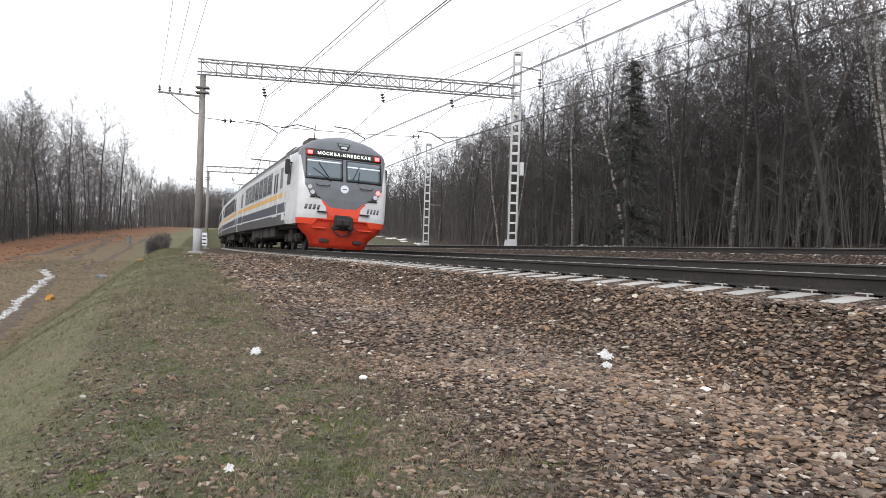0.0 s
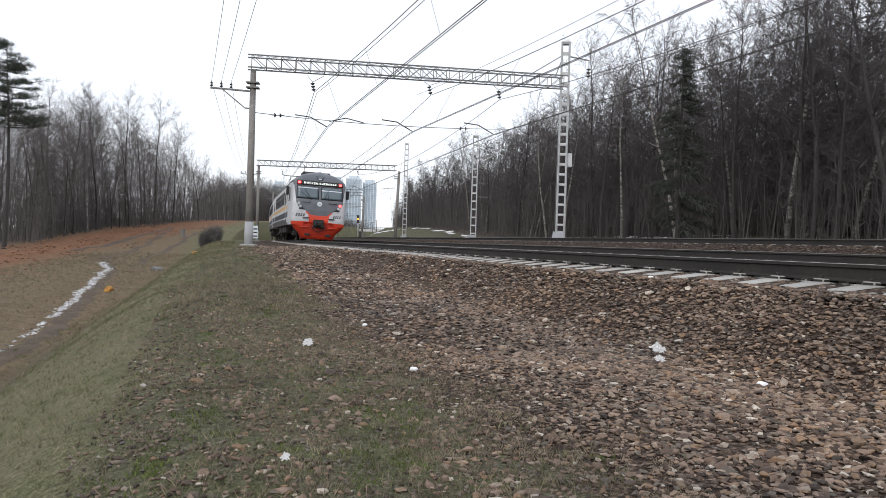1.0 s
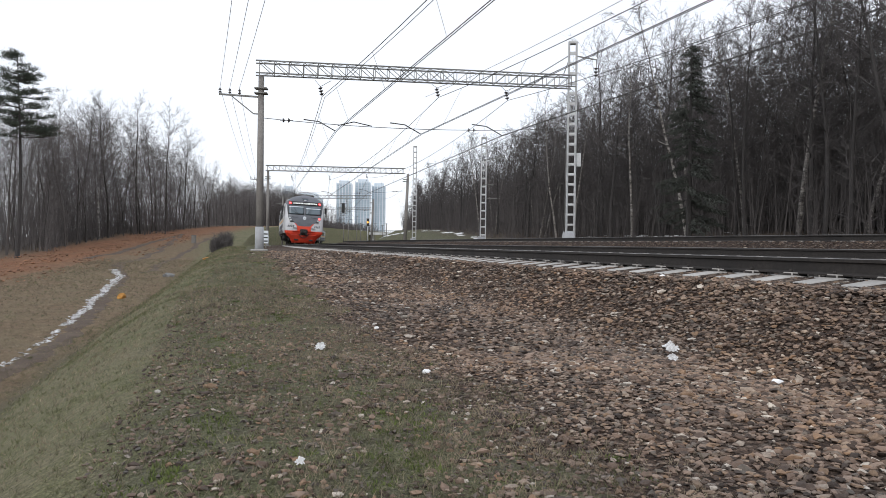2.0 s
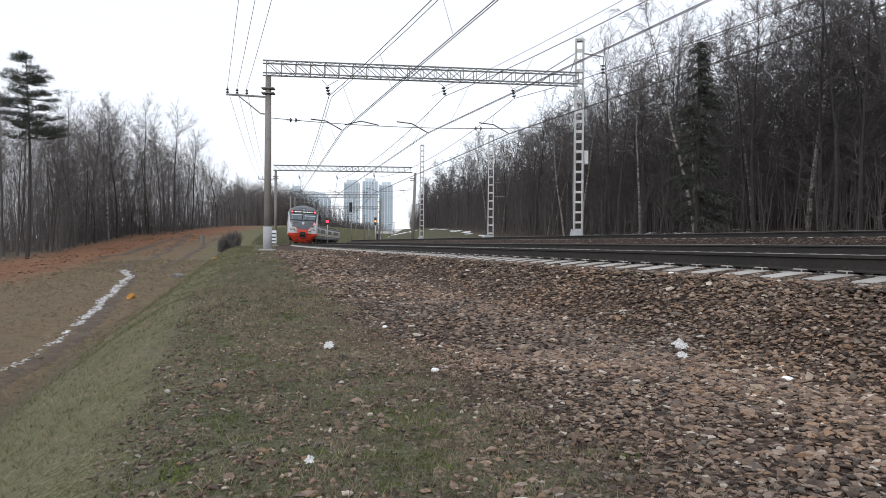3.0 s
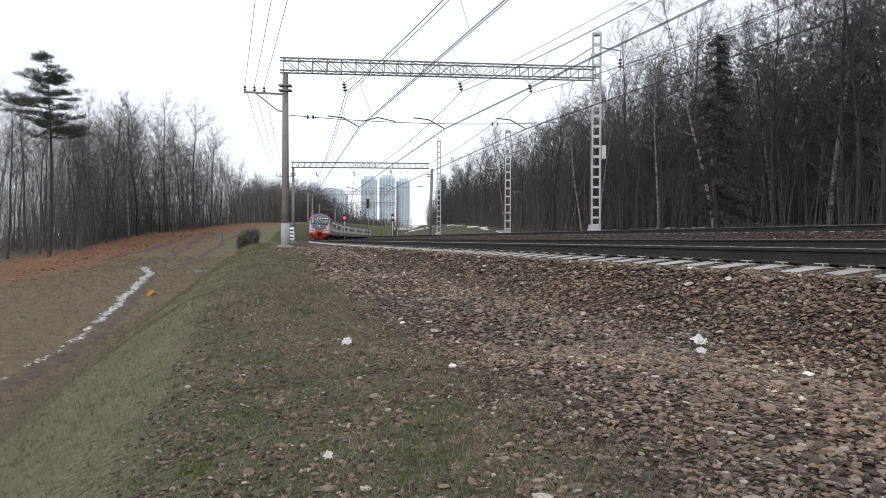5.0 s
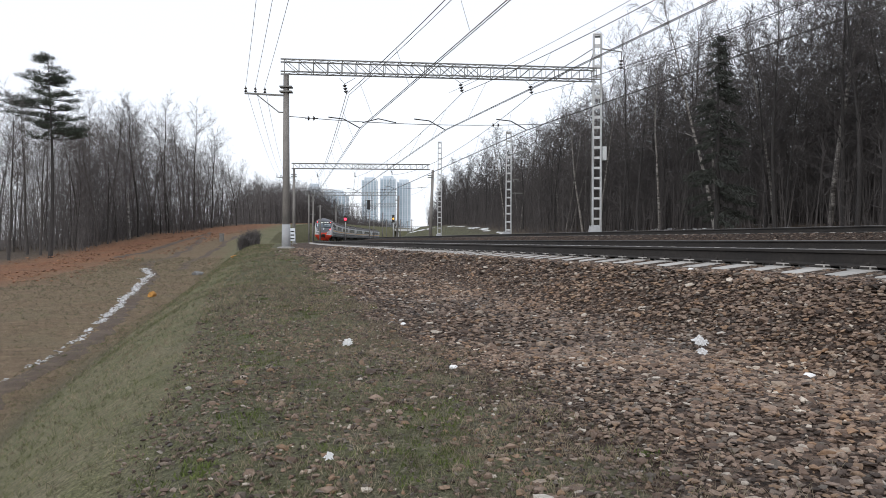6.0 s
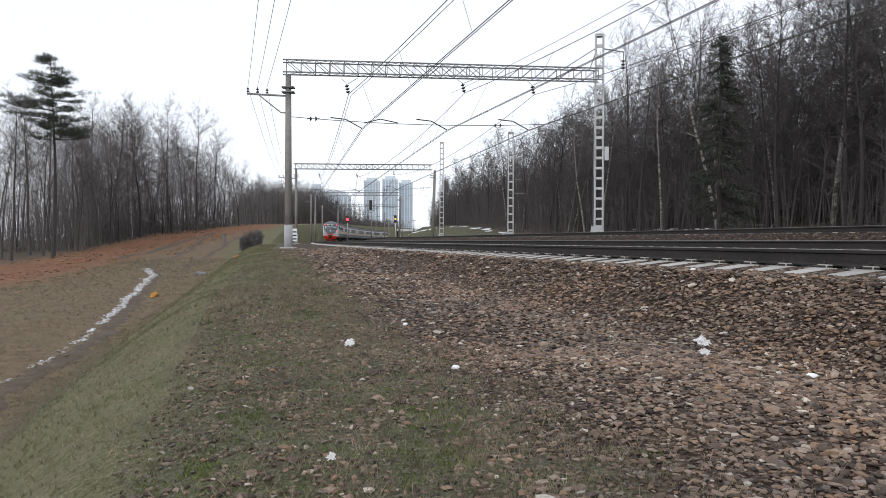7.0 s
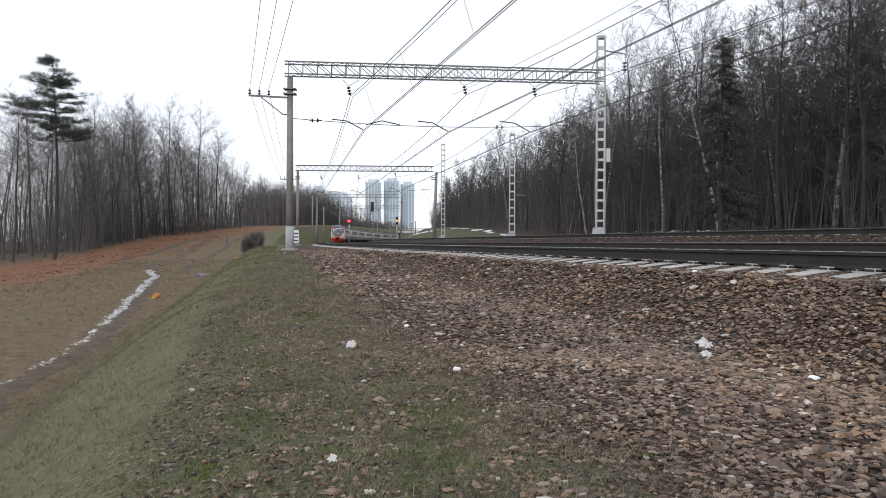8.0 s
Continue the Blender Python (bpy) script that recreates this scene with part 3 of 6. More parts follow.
def build_wires():
    for n, (off, top, _) in enumerate(TRACKS):
        root = new("catenary_wires")
        tagged(root, "dark carrying cable and contact wire hung over a track", "overhead wire", group="overhead wires")
        carry, contact, droppers = [], [], bmesh.new()
        held = []
        for i, y in enumerate(SUPPORTS):
            zig = 0.25 if i % 2 else -0.25
            w = track_point(y, off + zig, top + 6.2)
            c = track_point(y, off + zig * 0.5, top + 8.3)
            if i == 1:
                w, c = SPAN_NEAR[n]
            elif i == 2:
                w, c = SPAN_FAR[n]
            held.append((Vector(w), Vector(c)))
        for i, ((w0, c0), (w1, c1)) in enumerate(zip(held, held[1:])):
            steps = 14
            for j in range(steps + (1 if i == len(held) - 2 else 0)):
                f = j / steps
                c = c0.lerp(c1, f) - Vector((0, 0, (0.65, 0.85, 1.15)[n] * 4 * f * (1 - f)))
                w = w0.lerp(w1, f)
                carry.append(c)
                contact.append(w)
                if j % 2 == 1:
                    rod(droppers, c, w, 0.006, 0.006, 4)
        bm = bmesh.new()
        wire(bm, carry, 0.016)
        if n == 0:
            wire(bm, [p + Vector((0.14, 0, -0.06)) for p in carry], 0.012)
        part("carrying_cable", bm, M_WIRE, root)
        bm = bmesh.new()
        wire(bm, contact, 0.016)
        wire(bm, [p + Vector((0.09, 0, 0)) for p in contact], 0.014)
        part("contact_wire", bm, M_WIRE, root)
        tagged(part("dropper", droppers, M_WIRE, root), kind="stuff")
    root = new("feeder_lines")
    tagged(root, "three thin grey feeder wires strung along the poles", "overhead wire", group="overhead wires")
    ends = [Vector((6.5, -12.5, 8.1)), Vector((-8.35, 41.0, 8.45)), Vector((-18.75, 97.0, 8.6)), Vector((-26.0, 155.0, 8.6))]
    for i in range(3):
        bm = bmesh.new()
        for a, b in zip(ends, ends[1:]):
            shift = Vector((-2.2 + 0.52 * i, 0, 0))
            pts = [(a + shift).lerp(b + shift, j / 14) + Vector((0, 0, -0.6 * 4 * (j / 14) * (1 - j / 14))) for j in range(15)]
            wire(bm, pts, 0.009)
        part("feeder_wire", bm, M_WIRE, root)
    root = new("auxiliary_wire")
    tagged(root, "thin grey auxiliary wire hung beside a carrying cable", "overhead wire", group="overhead wires")
    bm = bmesh.new()
    a, b = Vector((0.52, 43.2, 8.58)), Vector((16.1, -12.5, 8.2))
    wire(bm, [a.lerp(b, j / 16) - Vector((0, 0, 0.85 * 4 * (j / 16) * (1 - j / 16))) for j in range(17)], 0.009)
    part("wire", bm, M_WIRE, root)
    # a high feeder on the far masts' arms
    root = new("supply_cable")
    tagged(root, "single dark cable along the far masts' side arms", "overhead wire", group="overhead wires")
    ends = [Vector((22.6, -12.5, 10.2)), Vector((10.72, 44.6, 10.2)), Vector((1.4, 88.0, 9.6)), Vector((-7.0, 157, 9.6))]
    bm = bmesh.new()
    for a, b in zip(ends, ends[1:]):
        wire(bm, [a.lerp(b, j / 14) + Vector((0, 0, -1.2 * 4 * (j / 14) * (1 - j / 14))) for j in range(15)], 0.016)
    part("cable", bm, M_WIRE, root)


build_wires()


def signal(x, y, z0, top, colour, name_colour):
    root = new("railway_signal")
    tagged(root, "tall railway signal on a thin mast with a lit %s lamp" % name_colour, "railway signal", group="railway signals")
    bm = bmesh.new()
    rod(bm, (x, y, z0), (x, y, top + 0.2), 0.1, 0.08, 8)
    part("mast", bm, M_GALV, root)
    bm = bmesh.new()
    box(bm, x - 0.26, x + 0.26, y - 0.25, y - 0.1, top - 0.75, top + 0.75, 0.05)
    head = part("signal_head", bm, plain("matt_black", (0.02, 0.02, 0.02), 0.6), root)
    lamp = plain("lit_%s_lens" % name_colour, colour, 0.3, glow=3.2 if name_colour == "red" else 1.1)
    big = 0.32 if name_colour == "red" else 0.2
    for i, dz in enumerate((0.42, 0.0, -0.42)):
        bm = bmesh.new()
        rod(bm, (x, y - 0.25, top + dz), (x, y - 0.28, top + dz), 0.15 if i != 1 else big, 0.15 if i != 1 else big - 0.02, 14)
        part("lens", bm, lamp if i == 1 else M_INSULATOR, head)
    bm = bmesh.new()
    bar(bm, (x + 0.2, y + 0.15, z0), (x + 0.2, y + 0.15, top - 0.6), 0.04)
    bar(bm, (x - 0.2, y + 0.15, z0), (x - 0.2, y + 0.15, top - 0.6), 0.04)
    part("ladder", bm, M_STEEL, root)


signal(-21.85, 175.0, -0.3, 5.05, (1.0, 0.03, 0.06), "red")
signal(-9.2, 150.0, 0.2, 4.45, (1.0, 0.45, 0.08), "amber")
# ---- train ----
def paint(name, base, dirt, rough=0.42):
    return surface(name, base, dirt, rough, 0.0, fine=9, coarse=1.1, vary=0.06, relief=0.03)


M_WHITE = paint("white_coach_paint", (0.6, 0.61, 0.63), (0.44, 0.435, 0.43))
M_GREY = paint("graphite_coach_paint", (0.13, 0.14, 0.155), (0.1, 0.1, 0.1))
M_RED = paint("red_coach_paint", (0.78, 0.075, 0.035), (0.58, 0.065, 0.04))
M_BLUE = paint("dark_blue_coach_paint", (0.05, 0.056, 0.08), (0.05, 0.05, 0.055))
M_ORANGE = paint("orange_stripe_paint", (0.72, 0.42, 0.12), (0.5, 0.3, 0.1))
M_SILVER = paint("dark_grey_sill_paint", (0.085, 0.088, 0.095), (0.06, 0.058, 0.055))
M_ROOF = surface("sooty_roof", (0.075, 0.066, 0.062), (0.042, 0.038, 0.035), 0.8, fine=8, coarse=1.0, vary=0.25)
M_UNDER = surface("dirty_undergear", (0.034, 0.031, 0.029), (0.02, 0.018, 0.017), 0.8, 0.2, fine=14, coarse=2, vary=0.3)
M_GLASS = plain("dark_train_glass", (0.035, 0.045, 0.055), 0.06)
M_GLASS.node_tree.nodes["Principled BSDF"].inputs["Specular IOR Level"].default_value = 0.35
M_SCREEN = plain("windscreen_glass", (0.1, 0.135, 0.16), 0.05)
M_SCREEN.node_tree.nodes["Principled BSDF"].inputs["Specular IOR Level"].default_value = 0.9
M_BLIND = plain("white_sun_blind", (0.75, 0.8, 0.85), 0.6)
M_BLACK = plain("black_rubber", (0.02, 0.02, 0.02), 0.6)
M_TAIL = plain("lit_red_tail_lamp", (1.0, 0.06, 0.06), 0.3, glow=6)
M_LAMP = plain("clear_lamp_glass", (0.55, 0.58, 0.6), 0.1)
M_BOARD = plain("lit_board_letters", (0.95, 1.0, 0.95), 0.5, glow=1.3)

CAR = 22.0
HALF = ((0.95, 1.70), (1.1, 1.73), (1.3, 1.74), (3.3, 1.74), (3.5, 1.73), (3.7, 1.68), (3.88, 1.54), (4.03, 1.3), (4.17, 0.98), (4.27, 0.6), (4.34, 0.3), (4.37, 0.02))
BACK = ((0.95, 0.06), (1.3, 0.0), (1.9, 0.0), (2.3, 0.04), (2.6, 0.12), (3.4, 0.42), (3.75, 0.56), (4.0, 0.7), (4.2, 0.95), (4.37, 1.3))


def nose(x, z, off=0.0):
    """A point of the cab's front at x, z, pushed out by off."""
    w = lerp(z, HALF) * 0.945
    s = min(abs(x) / max(w, 0.01), 1.0)
    y = lerp(z, BACK) + 0.42 * (1 - (1 - s ** 4.0) ** (1 / 4.0))
    return Vector((x, y - off, z))


def livery():
    """White cab paint with a graphite mask and a red lower wedge, bounded in the cab's own x and z."""
    m, nt, bsdf = nodes_of("cab_livery")
    co = nt.nodes.new("ShaderNodeTexCoord").outputs["Object"]
    sep = nt.nodes.new("ShaderNodeSeparateXYZ")
    nt.links.new(co, sep.inputs[0])
    ax = calc(nt, "ABSOLUTE", sep.outputs[0])
    z = calc(nt, "DIVIDE", sep.outputs[2], 5.0)

    def limit(table):
        r = ramp(nt, z, [(h / 5.0, (v / 2.0, v / 2.0, v / 2.0)) for h, v in table])
        return calc(nt, "LESS_THAN", ax, calc(nt, "MULTIPLY", r, 2.0))

    mask = limit(((1.58, 0.0), (1.6, 0.5), (1.8, 0.72), (2.0, 1.15), (2.35, 1.43), (2.6, 1.45), (3.45, 1.58), (3.6, 2.0)))
    wedge = limit(((1.16, 2.0), (1.18, 0.57), (1.6, 0.64), (1.82, 0.84), (1.85, 0.0)))
    grime = noise_tex(nt, co, 2.0, 6)
    col = blend(nt, wedge, (0.62, 0.63, 0.655), (0.78, 0.075, 0.035))
    col = blend(nt, mask, col, (0.14, 0.15, 0.172))
    col = blend(nt, 1.0, col, ramp(nt, grime, [(0.3, (0.82, 0.81, 0.8)), (0.7, (1.05, 1.05, 1.05))]), "MULTIPLY")
    nt.links.new(col, bsdf.inputs["Base Color"])
    bsdf.inputs["Roughness"].default_value = 0.38
    return m


def cab_shell(parent):
    bm = bmesh.new()
    zs = sorted({round(0.95 + 0.05 * i, 3) for i in range(56)} | {3.72, 3.78, 4.06, 4.12, 4.18, 4.22, 4.25, 4.28, 4.31, 4.34, 4.37})
    zs = [z for z in zs if z <= 4.37]
    n = 52
    rows = []
    for z in zs:
        w = lerp(z, HALF)
        row = [bm.verts.new((-w, 2.4, z))]
        for i in range(n + 1):
            s = math.sin((i / n - 0.5) * math.pi)
            row.append(bm.verts.new(nose(s * w * 0.945, z)))
        row.append(bm.verts.new((w, 2.4, z)))
        rows.append(row)
    for r0, r1 in zip(rows, rows[1:]):
        for i in range(n + 2):
            f = bm.faces.new((r0[i], r0[i + 1], r1[i + 1], r1[i]))
            f.material_index = 0 if 0 < i < n + 1 else (2 if f.calc_center_median().z > 3.62 else 1)
            f.smooth = True
    return part("cab", bm, [livery(), M_WHITE, M_ROOF], parent, "white, graphite and red driver's cab front")


def patch(name, parent, mat, x0, x1, z0, z1, off=0.012, label="", nx=8, nz=4, thick=0.03, taper=0.0, shear=0.0):
    """A plate that follows the cab's front; taper draws its lower end in."""
    bm = bmesh.new()
    grid = []
    for j in range(nz + 1):
        z = z0 + (z1 - z0) * j / nz
        mid, k = (x0 + x1) / 2, 1 - taper * (1 - j / nz)
        grid.append([(mid + (x0 + (x1 - x0) * i / nx - mid) * k + shear * (z - z0), z) for i in range(nx + 1)])
    top = [[bm.verts.new(nose(x, z, off)) for x, z in r] for r in grid]
    low = [[bm.verts.new(nose(x, z, off - thick)) for x, z in r] for r in grid]
    for j in range(nz):
        for i in range(nx):
            bm.faces.new((top[j][i], top[j][i + 1], top[j + 1][i + 1], top[j + 1][i])).smooth = True
    for i in range(nx):
        bm.faces.new((low[0][i], low[0][i + 1], top[0][i + 1], top[0][i]))
        bm.faces.new((top[nz][i], top[nz][i + 1], low[nz][i + 1], low[nz][i]))
    for j in range(nz):
        bm.faces.new((low[j + 1][0], low[j][0], top[j][0], top[j + 1][0]))
        bm.faces.new((top[j + 1][nx], top[j][nx], low[j][nx], low[j + 1][nx]))
    return part(name, bm, mat, parent, label)


def car_body(parent, y0, y1, pale=False):
    """Side walls and roof of one car between y0 and y1, with painted bands."""
    bm = bmesh.new()
    heights = [0.95, 1.28, 1.36, 1.42, 1.8, 1.86, 2.02, 2.22, 3.3, 3.5, 3.62, 3.7, 3.88, 4.03, 4.17, 4.27, 4.34, 4.37]
    sect = [(-lerp(z, HALF), z) for z in heights] + [(lerp(z, HALF), z) for z in reversed(heights)]
    mats = []
    for z0, z1 in zip(heights, heights[1:]):
        c = (z0 + z1) / 2
        mats.append(5 if c < 1.28 else 2 if c < 1.36 else 0 if c < 1.42 else 2 if c < 1.8 else 0 if c < 2.02 else 3 if c < 2.22 else 0 if c < 3.5 else 1 if c < 3.62 else 4)
    mats = mats + [4] + mats[::-1] + [4]
    ys = [y0 + (y1 - y0) * i / 10 for i in range(11)]
    rings = [[bm.verts.new((x, y, z)) for x, z in sect] for y in ys]
    n = len(sect)
    for r0, r1 in zip(rings, rings[1:]):
        for i in range(n):
            f = bm.faces.new((r0[i], r1[i], r1[(i + 1) % n], r0[(i + 1) % n]))
            f.material_index = mats[i]
    bm.faces.new(rings[0])
    bm.faces.new(list(reversed(rings[-1])))
    return part("body", bm, [M_WHITE, M_GREY, M_BLUE, M_ORANGE, M_ROOF, M_SILVER], parent, "white car body with an orange and dark blue band")


def side_plate(name, parent, mat, side, y0, y1, z0, z1, proud=0.012, bevel=0.0, label=""):
    bm = bmesh.new()
    x = 1.74
    a, b = sorted((side * (x - 0.03), side * (x + proud)))
    box(bm, a, b, y0, y1, z0, z1, bevel)
    return part(name, bm, mat, parent, label)


def bogie(parent, y):
    bm = bmesh.new()
    for s in (-1, 1):
        box(bm, s * 1.02 - 0.09, s * 1.02 + 0.09, y - 1.75, y + 1.75, 0.42, 0.66, 0.04)
        box(bm, s * 1.05 - 0.13, s * 1.05 + 0.13, y - 0.45, y + 0.45, 0.3, 0.85, 0.05)
        for d in (-1.3, 1.3):
            box(bm, s * 1.05 - 0.12, s * 1.05 + 0.12, y + d - 0.2, y + d + 0.2, 0.32, 0.62, 0.04)
    box(bm, -0.95, 0.95, y - 0.35, y + 0.35, 0.45, 0.85, 0.05)
    frame_part = part("bogie", bm, M_UNDER, parent, "dirty black bogie frame")
    for d in (-1.3, 1.3):
        for s in (-1, 1):
            bm = bmesh.new()
            rod(bm, (s * 0.70, y + d, 0.475), (s * 0.84, y + d, 0.475), 0.475, 0.475, 24)
            rod(bm, (s * 0.84, y + d, 0.475), (s * 0.9, y + d, 0.475), 0.15, 0.12, 12)
            part("wheel", bm, M_UNDER, frame_part)


def fit_out(root, body, y_from, doors, windows):
    for side in (-1, 1):
        for y in doors:
            d = side_plate("door", root, M_WHITE, side, y - 0.65, y + 0.65, 1.3, 3.32, 0.02, 0.006, "white sliding door leaf")
            side_plate("door_band", d, M_BLUE, side, y - 0.64, y + 0.64, 1.42, 1.8, 0.026)
            side_plate("door_stripe", d, M_ORANGE, side, y - 0.64, y + 0.64, 2.02, 2.22, 0.026)
            for k in (-0.33, 0.33):
                side_plate("door_window", d, M_GLASS, side, y + k - 0.2, y + k + 0.2, 2.3, 3.1, 0.026)
            side_plate("door_seam", d, M_BLACK, side, y - 0.012, y + 0.012, 1.32, 3.3, 0.024)
        for y in windows:
            w = side_plate("window_frame", root, M_GREY, side, y - 0.7, y + 0.7, 2.36, 3.3, 0.012, 0.004)
            side_plate("pane", w, M_GLASS, side, y - 0.6, y + 0.6, 2.42, 2.96, 0.018)
            side_plate("pane", w, M_GLASS, side, y - 0.6, y + 0.6, 3.0, 3.24, 0.018)
    for y in (4.2, CAR - 4.2):
        bogie(root, y)
    random.seed(5)
    for side in (-1, 1):
        y = 6.6
        while y < CAR - 7:
            ln = random.uniform(0.8, 1.9)
            bm = bmesh.new()
            x0, x1 = sorted((side * 0.75, side * 1.5))
            box(bm, x0, x1, y, y + ln, random.uniform(0.35, 0.55), 0.98, 0.04)
            part("equipment_box", bm, M_UNDER, root)
            y += ln + random.uniform(0.2, 0.5)
    bm = bmesh.new()
    box(bm, -1.3, 1.3, 1.2, CAR - 0.6, 0.85, 0.97)
    part("underframe", bm, M_UNDER, root)


def roof_gear(root, boxes):
    for y, ln, w, h in boxes:
        bm = bmesh.new()
        box(bm, -w, w, y, y + ln, 4.1, 4.24 + h, 0.05)
        part("roof_unit", bm, M_ROOF, root)


def pantograph(root, y):
    bm = bmesh.new()
    for s in (-1, 1):
        bar(bm, (s * 0.55, y - 0.6, 4.35), (s * 0.4, y + 0.9, 5.0), 0.05)
        bar(bm, (s * 0.4, y + 0.9, 5.0), (s * 0.3, y - 0.1, 6.0), 0.04)
        bar(bm, (s * 0.55, y - 0.8, 4.3), (s * 0.55, y + 0.8, 4.3), 0.07)
    for d in (-0.12, 0.12):
        bar(bm, (-0.95, y - 0.1 + d, 6.02), (0.95, y - 0.1 + d, 6.02), 0.05)
    part("pantograph", bm, M_STEEL, root)


def head_car():
    root = new("railcar")
    tagged(root, "white, graphite and red electric train car with a lit destination board", "train car", group="train cars")
    cab = cab_shell(root)
    body = car_body(root, 2.3, CAR - 0.3)
    # belts and trim of the front
    patch("board", cab, M_BLACK, -1.42, 1.42, 3.43, 3.73, 0.012, "black destination board", 16, 2)
    for s in (-1, 1):
        x0, x1 = sorted((s * 0.06, s * 1.42))
        ws = patch("windscreen", cab, M_BLACK, x0, x1, 2.58, 3.4, 0.01, "black rubber windscreen surround", 10, 6)
        x0, x1 = sorted((s * 0.11, s * 1.36))
        patch("pane", ws, M_SCREEN, x0, x1, 2.63, 3.35, 0.02, "pale reflecting windscreen", 10, 6)
        patch("sun_blind", ws, M_BLIND, x0, x1, 3.24 if s < 0 else 3.12, 3.29 if s < 0 else 3.18, 0.024, "", 10, 2, 0.01)
        # wiper
        bm = bmesh.new()
        a, b = nose(s * 0.5, 2.55, 0.04), nose(s * 0.85 - 0.3, 3.0, 0.05)
        rod(bm, a, b, 0.018, 0.012, 6)
        rod(bm, nose(s * 0.45 - 0.15, 2.7, 0.05), nose(s * 0.75 - 0.2, 3.2, 0.05), 0.014, 0.014, 6)
        part("wiper", bm, M_BLACK, cab)
        # head lamps and tail lamps
        x0, x1 = sorted((s * 0.97, s * 1.2))
        lamp = patch("headlamp", cab, M_GREY, x0, x1, 1.96, 2.4, 0.03, "slanted dark headlamp cluster", 4, 2, 0.06, 0.0, s * 0.5)
        patch("lamp_ledge", lamp, M_BLACK, *sorted((s * 0.88, s * 1.24)), 1.92, 1.955, 0.06, "", 4, 1, 0.08)
        p = nose(s * 1.16, 2.1, 0.035)
        bm = bmesh.new()
        rod(bm, p, p + Vector((0, -0.04, 0)), 0.085, 0.08, 14)
        part("lens", bm, M_LAMP, lamp)
        p = nose(s * 1.26, 2.28, 0.035)
        bm = bmesh.new()
        rod(bm, p, p + Vector((0, -0.04, 0)), 0.08, 0.075, 14)
        part("lens", bm, M_TAIL if s > 0 else M_LAMP, lamp)
        x0, x1 = sorted((s * 1.12, s * 1.4))
        patch("marker_lamp", cab, plain("dark_red_lens", (0.25, 0.02, 0.02), 0.3), x0, x1, 3.46, 3.7, 0.02, "", 3, 2)
        x0, x1 = sorted((s * 1.18, s * 1.34))
        patch("tail_lamp", cab, M_TAIL, x0, x1, 3.52, 3.65, 0.03, "lit red tail lamp", 3, 2)
        # steps and rails
        x0, x1 = sorted((s * 0.62, s * 1.05))
        for z in (1.42,):
            bm = bmesh.new()
            p = nose(s * 0.78, z, 0.0)
            box(bm, p.x - 0.18, p.x + 0.18, p.y - 0.14, p.y + 0.05, z - 0.02, z + 0.02, 0.008)
            part("step", bm, M_BLACK, cab)
        bm = bmesh.new()
        pts = [nose(s * 0.55, 2.42, 0.06), nose(s * 0.6, 2.36, 0.08), nose(s * 1.0, 2.36, 0.08), nose(s * 1.05, 2.42, 0.06)]
        for q0, q1 in zip(pts, pts[1:]):
            rod(bm, q0, q1, 0.018, 0.018, 6)
        part("grab_rail", bm, M_BLACK, cab)
        # mirror and cab side window
        bm = bmesh.new()
        box(bm, s * 1.88 - 0.09, s * 1.88 + 0.09, 1.5, 1.64, 2.8, 3.36, 0.04)
        bar(bm, (s * 1.66, 1.7, 3.25), (s * 1.86, 1.58, 3.25), 0.04)
        part("mirror", bm, M_BLACK, root, "black driver's mirror")
        side_plate("cab_window", root, M_GLASS, s, 1.75, 2.35, 2.45, 3.25, 0.0)
        cd = side_plate("cab_door", root, M_WHITE, s, 2.5, 3.15, 1.1, 3.35, 0.016, 0.006)
        side_plate("door_band", cd, M_BLUE, s, 2.52, 3.13, 1.42, 1.8, 0.022)
    # roof headlamp, let flush into the dome
    top = patch("roof_lamp", cab, M_BLACK, -0.25, 0.25, 3.8, 4.05, 0.012, "dark trapezoid roof lamp", 6, 3, 0.03, 0.45)
    patch("lens", top, M_LAMP, -0.11, 0.11, 3.83, 3.92, 0.026, "clear roof headlamp lens", 4, 2, 0.02)
    patch("glass", top, M_SCREEN, -0.2, 0.2, 3.93, 4.02, 0.02, "", 6, 2, 0.02)
    # round emblem as a plain disc with a ring
    p = nose(0.0, 2.3, 0.0)
    bm = bmesh.new()
    rod(bm, (0, p.y + 0.02, 2.3), (0, p.y - 0.03, 2.3), 0.15, 0.145, 24)
    badge = part("badge", bm, M_BLIND, cab, "round white badge")
    bm = bmesh.new()
    box(bm, -0.07, 0.07, p.y - 0.036, p.y - 0.03, 2.28, 2.315)
    part("badge_mark", bm, M_GREY, badge)
    # lettering of the board
    cu = bpy.data.curves.new("board_text", "FONT")
    cu.body, cu.size, cu.align_x, cu.extrude = "МОСКВА-КИЕВСКАЯ", 0.165, "CENTER", 0.004
    cu.space_character = 1.32
    tob = new("board_text", cu)
    bpy.context.view_layer.update()
    me = bpy.data.meshes.new_from_object(tob.evaluated_get(bpy.context.evaluated_depsgraph_get()))
    bpy.data.objects.remove(tob)
    for v in me.vertices:
        v.co = nose(v.co.x * 0.98, 3.525 + v.co.y, 0.02 + v.co.z)
    me.materials.clear()
    me.materials.append(M_BOARD)
    text = new("board_text", me)
    text.parent = cab
    # plain bars where the class and number are painted
    for s, w in ((-1, 0.58), (1, 0.5)):
        for i in range(4):
            x = s * 1.12 - w / 2 + w * i / 4
            patch("number_bar", cab, M_GREY, x, x + w / 4 - 0.055, 1.48, 1.66, 0.006, "", 2, 1, 0.01, 0.0, 0.2)
    # skirt
    bm = bmesh.new()
